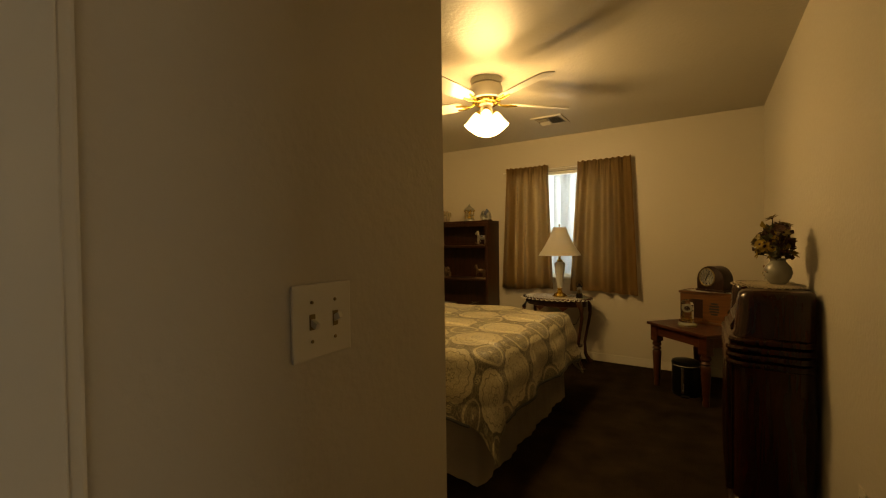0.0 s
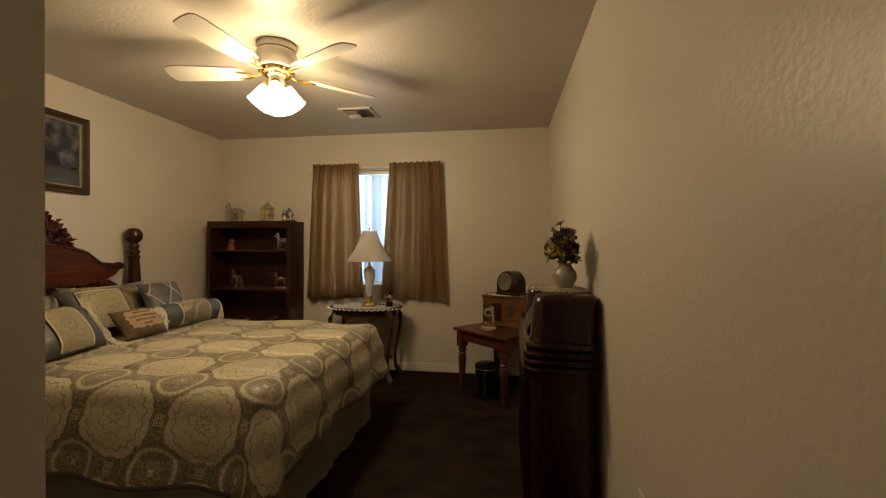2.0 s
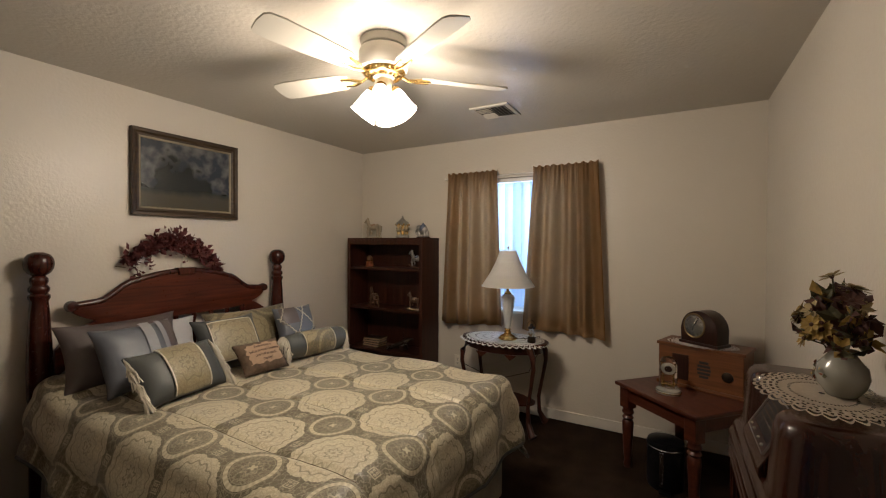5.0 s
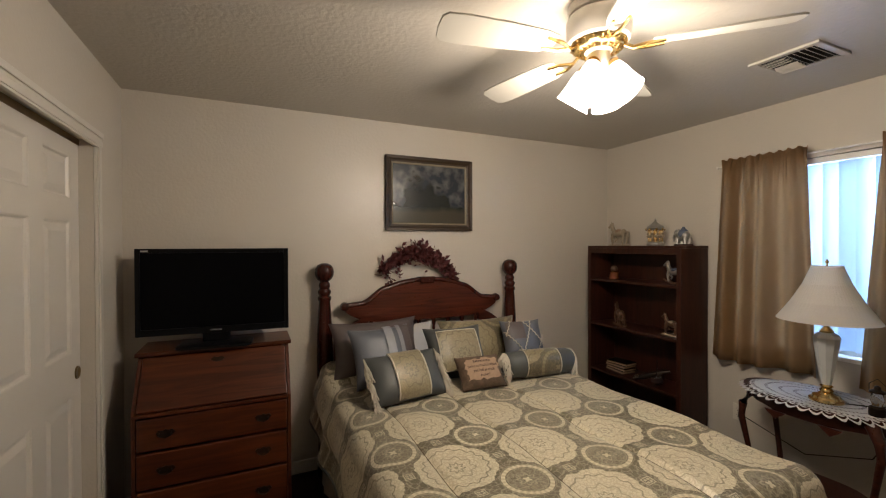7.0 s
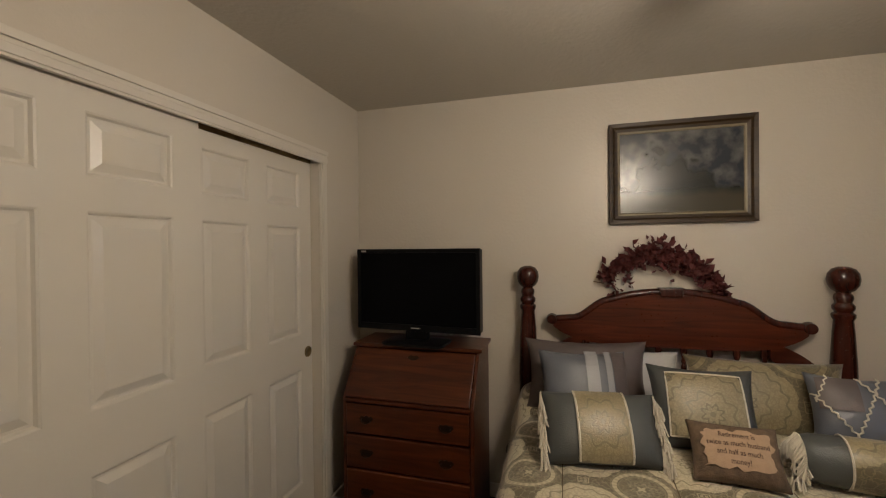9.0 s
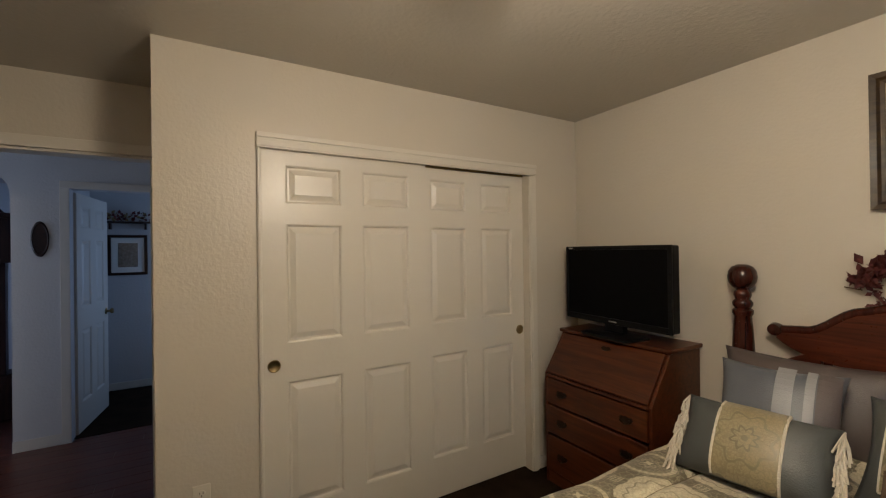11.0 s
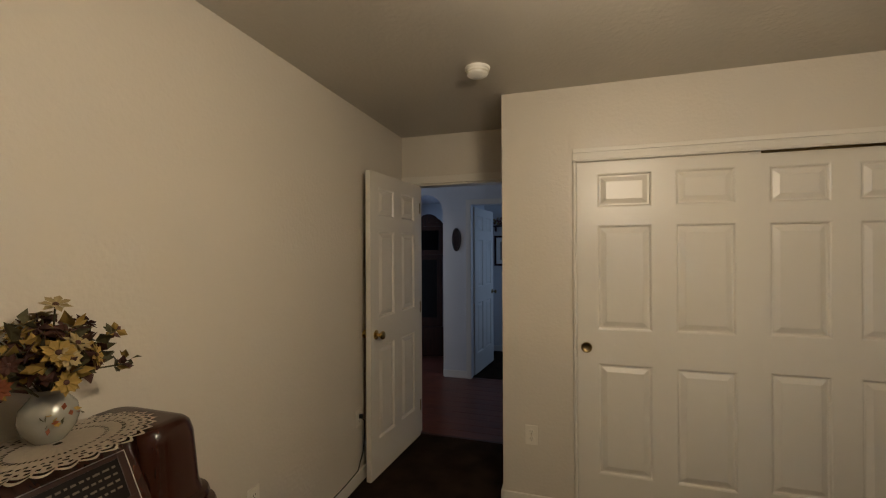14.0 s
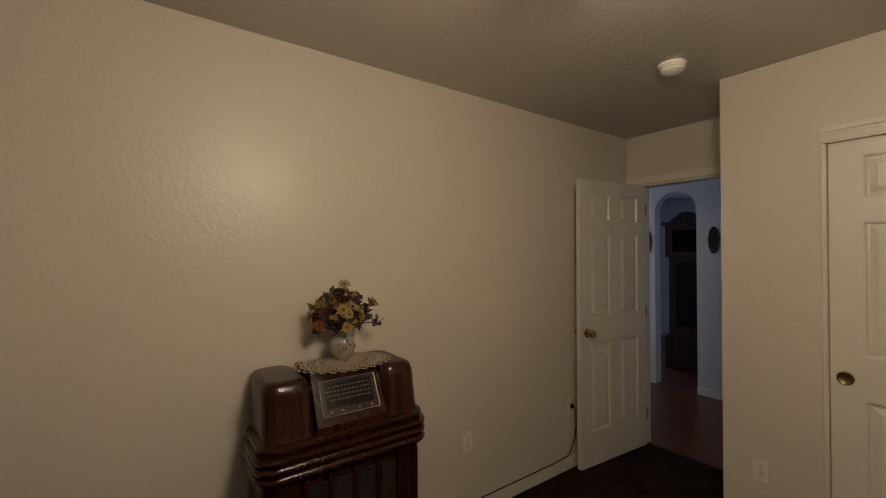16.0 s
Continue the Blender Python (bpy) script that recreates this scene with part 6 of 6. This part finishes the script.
for k in range(4):
    z = 0.70 + 0.034 * k
    o = 0.0 if k < 3 else 0.012
    bands += [(z, RX0 + o + 0.014, RX1, RY0 + o + 0.012, RY1 - o - 0.012, 0.07), (z + 0.006, RX0 + o + 0.004, RX1, RY0 + o, RY1 - o, 0.075), (z + 0.017, RX0 + o, RX1, RY0 + o - 0.004, RY1 - o + 0.004, 0.078), (z + 0.028, RX0 + o + 0.004, RX1, RY0 + o, RY1 - o, 0.075)]
bands.append((0.838, RX0 + 0.03, RX1, RY0 + 0.03, RY1 - 0.03, 0.07))
part("fluted_band", loft(bands), M_RADIO, ra, "three ridged wraparound bands", True)
for y0, y1 in ((RY0 + 0.03, 1.60), (1.88, RY1 - 0.03)):
    s = [(0.836, RX0 + 0.03, RX1, y0, y1, 0.055), (0.86, RX0 + 0.04, RX1, y0 + 0.004, y1, 0.055), (1.00, RX0 + 0.05, RX1, y0 + 0.012, y1, 0.055), (1.028, RX0 + 0.058, RX1, y0 + 0.02, y1 - 0.004, 0.05), (1.040, RX0 + 0.07, RX1 - 0.003, y0 + 0.032, y1 - 0.012, 0.04), (1.045, RX0 + 0.085, RX1 - 0.006, y0 + 0.046, y1 - 0.022, 0.034), (1.0452, RX0 + 0.095, RX1 - 0.012, y0 + 0.055, y1 - 0.03, 0.03)]
    part("shoulder", loft(s), M_RADIO, ra, "rounded walnut shoulder", True)
part("top_deck", box(RX0 + 0.15, RX1, 1.595, 1.885, 0.84, 1.047, bevel=0.008), M_RADIO, ra)
slope = [(RX0 + 0.028, 0.838), (RX0 + 0.16, 0.838), (RX0 + 0.16, 1.046), (RX0 + 0.13, 1.046), (RX0 + 0.028, 0.86)]
fp = part("dial_panel", prism(slope, 0.29, "y", 0.003), M_RADIO, ra, "sloping dial panel")
fp.location = (0, 1.595, 0)
SL = pose(RX0 + 0.028, 1.74, 0.86) @ pose(0, 0, 0, 0, math.degrees(math.atan2(0.102, 0.186)), 0)
dg = part("dial", box(-0.004, 0.0, -0.118, 0.118, 0.034, 0.168), M_DIAL, ra, "dark glass radio dial")
dg.matrix_basis = SL
for bm in (boxes([(-0.006, 0.0, -0.120, -0.118, 0.032, 0.170)], 0.001), boxes([(-0.006, 0.0, 0.118, 0.120, 0.032, 0.170)], 0.001), boxes([(-0.007, 0.0, -0.118, 0.118, 0.032, 0.034)], 0.001), boxes([(-0.007, 0.0, -0.118, 0.118, 0.168, 0.170)], 0.001)):
    q = part("dial_bezel", bm, M_SILVER, ra, "thin bright bezel")
    q.matrix_basis = SL
q = part("dial_border", boxes([(-0.0052, -0.004, -0.118, 0.118, 0.034, 0.060), (-0.0052, -0.004, -0.118, -0.100, 0.060, 0.168), (-0.0052, -0.004, 0.100, 0.118, 0.060, 0.168), (-0.0052, -0.004, -0.100, 0.100, 0.157, 0.168)], 0.0004), M_DARKW, ra, "dark brown dial border")
q.matrix_basis = SL
rnd = random.Random(9)
for r in range(4):
    y = -0.09
    while y < 0.085:
        l2 = rnd.uniform(0.006, 0.016)
        q = part("dial_mark", box(-0.0046, -0.004, y, y + l2, 0.088 + 0.017 * r, 0.093 + 0.017 * r), M_DIALT, dg)
        y += l2 + 0.006
for y in (-0.085, -0.03, 0.04, 0.085):
    k = part("button", lathe([(0.005, 0), (0.005, 0.004), (0.003, 0.007)], 12, m=SL @ pose(-0.005, y, 0.046, 0, -90)), M_CERAM, ra, "", True)
part("grille_cloth", box(RX0 + 0.02, RX0 + 0.03, 1.56, 1.92, 0.12, 0.66), M_GRILLE, ra, "dark woven grille cloth")
for y in (1.47, 1.545, 1.64, 1.74, 1.84, 1.935, 2.01):
    part("grille_bar", box(RX0 + 0.006, RX0 + 0.03, y - 0.011, y + 0.011, 0.10, 0.69, bevel=0.004), M_RADIO, ra)

dr = thing("doily", pose(3.34, 1.80, RZ + 0.010), "ecru crocheted doily draped on the radio", "doily", "doilies")
doily(0.205, {10, 14, 16, 18, 20}, 30, M_LACE, dr, 1.0, 0.12).matrix_basis = Matrix.Diagonal((0.72, 1.0, 1.0, 1))
va = thing("vase", pose(3.38, 1.795, RZ + 0.014), "white glazed vase with painted flowers and small handles", "vase")
VS = 0.88
VP = [(r * VS, z) for r, z in [(0.034, 0.0), (0.040, 0.006), (0.058, 0.030), (0.065, 0.055), (0.060, 0.082), (0.042, 0.102), (0.034, 0.114), (0.040, 0.126), (0.036, 0.125), (0.029, 0.113), (0.034, 0.10)]]
part("body", lathe(VP, 36), M_CERAM, va, "", True)
rnd = random.Random(12)
for k in range(14):
    a = math.pi + rnd.uniform(-0.7, 0.7)
    z = rnd.uniform(0.03, 0.08)
    r = 0.0575 - 0.17 * abs(z - 0.057) ** 1.1
    bm = bmesh.new()
    leaf(bm, Vector((r * math.cos(a) - 0.001, r * math.sin(a), z)), Vector((0, rnd.uniform(-1, 1), rnd.uniform(-1, 1))), 0.017, rnd, 0.0)
    part("painted_motif", bm, (M_FLOWG, M_FLOWO, M_FLOWY)[k % 3], va)

fl = thing("silk_flowers", pose(3.377, 1.795, RZ + 0.10), "autumn silk flower bouquet in the vase", "flowers")
rnd = random.Random(21)


def blossom(p, d, r, petals, material, centre):
    d = d.normalized()
    s = d.cross(Vector((0.2, 0.3, 0.9))).normalized()
    u = s.cross(d)
    bm = bmesh.new()
    for ring in range(2):
        for i in range(petals):
            a = 2 * math.pi * (i + 0.5 * ring) / petals
            o = math.cos(a) * s + math.sin(a) * u
            t = math.cos(a + 1.57) * s + math.sin(a + 1.57) * u
            q = [p + d * 0.004, p + o * r * 0.55 + t * r * 0.26 + d * r * (0.18 + 0.2 * ring), p + o * r * (1 - 0.15 * ring) + d * r * (0.12 + 0.3 * ring), p + o * r * 0.55 - t * r * 0.26 + d * r * (0.18 + 0.2 * ring)]
            vs = [bm.verts.new(v) for v in q]
            m = bm.verts.new(p + o * r * 0.55 + d * r * (0.10 + 0.2 * ring))
            for k in range(4):
                bm.faces.new((vs[k], vs[(k + 1) % 4], m))
    b = part("blossom", bm, material, fl)
    part("flower_centre", ball(*(p + d * r * 0.15), r * 0.2, 1, 1, 1, None, 8), centre, b)


heads = []
for k in range(17):
    a, e = rnd.uniform(0.0, 6.283), rnd.uniform(0.1, 1.35)
    d = Vector((math.cos(a) * math.cos(e) * 0.62, math.sin(a) * math.cos(e), math.sin(e) * 1.05))
    p = Vector((-0.005, 0.012, 0.085)) + d * rnd.uniform(0.085, 0.135)
    p.x = min(p.x, 0.08)
    heads.append((p, d))
heads += [(Vector((-0.04, 0.115, 0.075)), Vector((-0.8, 0.5, 0.2))), (Vector((-0.07, 0.01, 0.06)), Vector((-1, 0, 0.3))), (Vector((-0.05, -0.03, 0.14)), Vector((-1, -0.2, 0.5))), (Vector((-0.02, 0.0, 0.235)), Vector((-0.5, 0.1, 1)))]
mats = [M_FLOWC, M_FLOWY, M_FLOWC, M_FLOWR, M_FLOWY, M_FLOWC]
for k, (p, d) in enumerate(heads):
    mt = M_FLOWO if k == len(heads) - 4 else (M_FLOWY if k == len(heads) - 3 else mats[k % 6])
    part("stalk", tube([(0, 0, 0.0), p * 0.5 + Vector((0, 0, 0.02)), p], 0.0022, 5), M_FLOWG, fl)
    blossom(p, d, rnd.uniform(0.026, 0.038), 6, mt, M_FLOWR)
for k in range(110):
    a, e = rnd.uniform(0, 6.283), rnd.uniform(-0.25, 1.3)
    p = Vector((math.cos(a) * math.cos(e) * 0.62, math.sin(a) * math.cos(e), math.sin(e))) * rnd.uniform(0.05, 0.13) + Vector((-0.005, 0.01, 0.08))
    p.x = min(p.x, 0.085)
    bm = bmesh.new()
    for j in range(4):
        leaf(bm, p, Vector((rnd.uniform(-1, 0.6), rnd.uniform(-1, 1), rnd.uniform(-0.6, 1))), rnd.uniform(0.03, 0.055), rnd)
    part("leaf_spray", bm, (M_FLOWR, M_FLOWG, M_FLOWR, M_FLOWY)[k % 4], fl)
for tip in (Vector((-0.04, -0.165, 0.06)), Vector((-0.02, -0.14, 0.155))):
    part("stalk", tube([(0, 0, 0.02), tip * 0.55 + Vector((0, 0, 0.03)), tip], 0.0025, 5), M_FLOWG, fl)
    for j in range(6):
        bm = bmesh.new()
        q = tip * rnd.uniform(0.72, 1.0) + Vector((0, 0, rnd.uniform(0, 0.02)))
        for i in range(3):
            leaf(bm, q, Vector((rnd.uniform(-0.6, 0.6), rnd.uniform(-1, 0.2), rnd.uniform(-1, 1))), rnd.uniform(0.02, 0.036), rnd)
        part("leaf_spray", bm, (M_FLOWG, M_FLOWY, M_FLOWR)[j % 3], fl)

# ---- hall and far room ----
gc = thing("grandfather_clock", pose(4.16, -3.28, 0, 0, 0, 12), "tall dark wooden longcase clock with a glazed door", "clock")
part("plinth", box(-0.25, 0.25, -0.14, 0.14, 0, 0.42, bevel=0.008), M_CASE, gc)
part("trunk", box(-0.20, 0.20, -0.12, 0.12, 0.42, 1.45, bevel=0.006), M_CASE, gc)
part("hood", box(-0.24, 0.24, -0.14, 0.14, 1.45, 1.88, bevel=0.008), M_CASE, gc)
part("cornice", box(-0.28, 0.28, -0.165, 0.165, 1.86, 1.91, bevel=0.012, seg=3), M_CASE, gc)
bonnet = [(-0.2, 0.0), (0.2, 0.0), (0.16, 0.05)] + [(0.12 * math.cos(math.pi * i / 10), 0.06 + 0.07 * math.sin(math.pi * i / 10)) for i in range(11)] + [(-0.16, 0.05)]
part("bonnet", prism(bonnet, 0.2, "y", 0.006), M_CASE, gc).location = (0, -0.1, 1.91)
part("door_glass", box(-0.12, 0.12, 0.12, 0.124, 0.55, 1.38), M_DIAL, gc, "glazed clock door reflecting daylight")
part("hood_glass", box(-0.15, 0.15, 0.14, 0.143, 1.52, 1.80), M_SCREEN, gc)


def plaque(m, label):
    f = thing("oval_plaque", m, label, "plaque", "oval plaques")
    part("rim", lathe([(0.07, 0.0), (0.074, 0.008), (0.064, 0.014), (0.058, 0.008)], 28), M_DARKW, f, "", True).matrix_basis = Matrix.Diagonal((0.75, 1.9, 1, 1))
    part("picture", lathe([(0.06, 0.004), (0.06, 0.006)], 28), M_SILVER, f).matrix_basis = Matrix.Diagonal((0.75, 1.9, 1, 1))


plaque(pose(3.477, YH + 0.001, 1.64, -90), "dark oval framed plaque on the hall wall")
plaque(pose(4.17, YH + 0.001, 1.64, -90), "dark oval framed plaque beyond the arch")
fp2 = thing("framed_print", pose(3.09, -3.698, 0), "small print in a dark frame with a pale mat", "picture")
part("print_frame", boxes([(-0.18, 0.18, 0, 0.02, 1.28, 1.31), (-0.18, 0.18, 0, 0.02, 1.70, 1.73), (-0.18, -0.15, 0, 0.02, 1.31, 1.70), (0.15, 0.18, 0, 0.02, 1.31, 1.70)], 0.003), M_DARKW, fp2)
part("mat", box(-0.15, 0.15, 0.001, 0.006, 1.31, 1.70), M_WHITE, fp2, "pale mat")
part("print", box(-0.09, 0.09, 0.006, 0.008, 1.37, 1.64), M_SILVER, fp2, "grey print")
sh = thing("wall_shelf", pose(3.08, -3.695, 1.86), "small dark wall shelf with dried flowers", "shelf")
part("board", box(-0.22, 0.22, 0, 0.11, 0, 0.018, bevel=0.003), M_DARKW, sh)
part("bracket", box(-0.17, -0.15, 0, 0.08, -0.07, 0, bevel=0.003), M_DARKW, sh)
part("bracket", box(0.15, 0.17, 0, 0.08, -0.07, 0, bevel=0.003), M_DARKW, sh)
df = thing("dried_flowers", pose(3.08, -3.63, 1.878), "dark red and cream dried flowers on the wall shelf", "flowers")
for k in range(9):
    bm = bmesh.new()
    for j in range(8):
        leaf(bm, Vector((rnd.gauss(-0.18 + 0.045 * k, 0.02), rnd.uniform(-0.02, 0.03), rnd.uniform(0.0, 0.09))), Vector((rnd.uniform(-1, 1), rnd.uniform(-0.4, 1), rnd.uniform(0, 1))), 0.05, rnd)
    part("leaf_spray", bm, (M_LEAFRED, M_FLOWC, M_LEAFRED)[k % 3], df)

# ---- hall planks ----
rnd = random.Random(2)
base = {}
y = YA - 0.075
hall = tagged(new("hall_floor"), "reddish-brown laminate plank floor", "", "", "structure")
while y > -2.33:
    x = 2.2 - rnd.uniform(0, 0.9)
    while x < 5.2:
        l2 = rnd.choice((0.9, 1.2))
        if l2 not in base:
            me = bpy.data.meshes.new("plank")
            bm = box(0, l2 - 0.0015, -0.126, -0.0012, -0.011, 0.0, bevel=0.0012, seg=1)
            bm.to_mesh(me)
            bm.free()
            me.materials.append(M_PLANK)
            base[l2] = me
        o = new("plank", base[l2])
        o.parent = hall
        o.location = (x, y, rnd.uniform(-0.0004, 0.0004))
        x += l2
    y -= 0.127
structure("arch_room_floor", box(3.5, HX1, -5.2, y - 0.002, -0.011, 0.0), M_PLANK, "reddish-brown laminate floor")
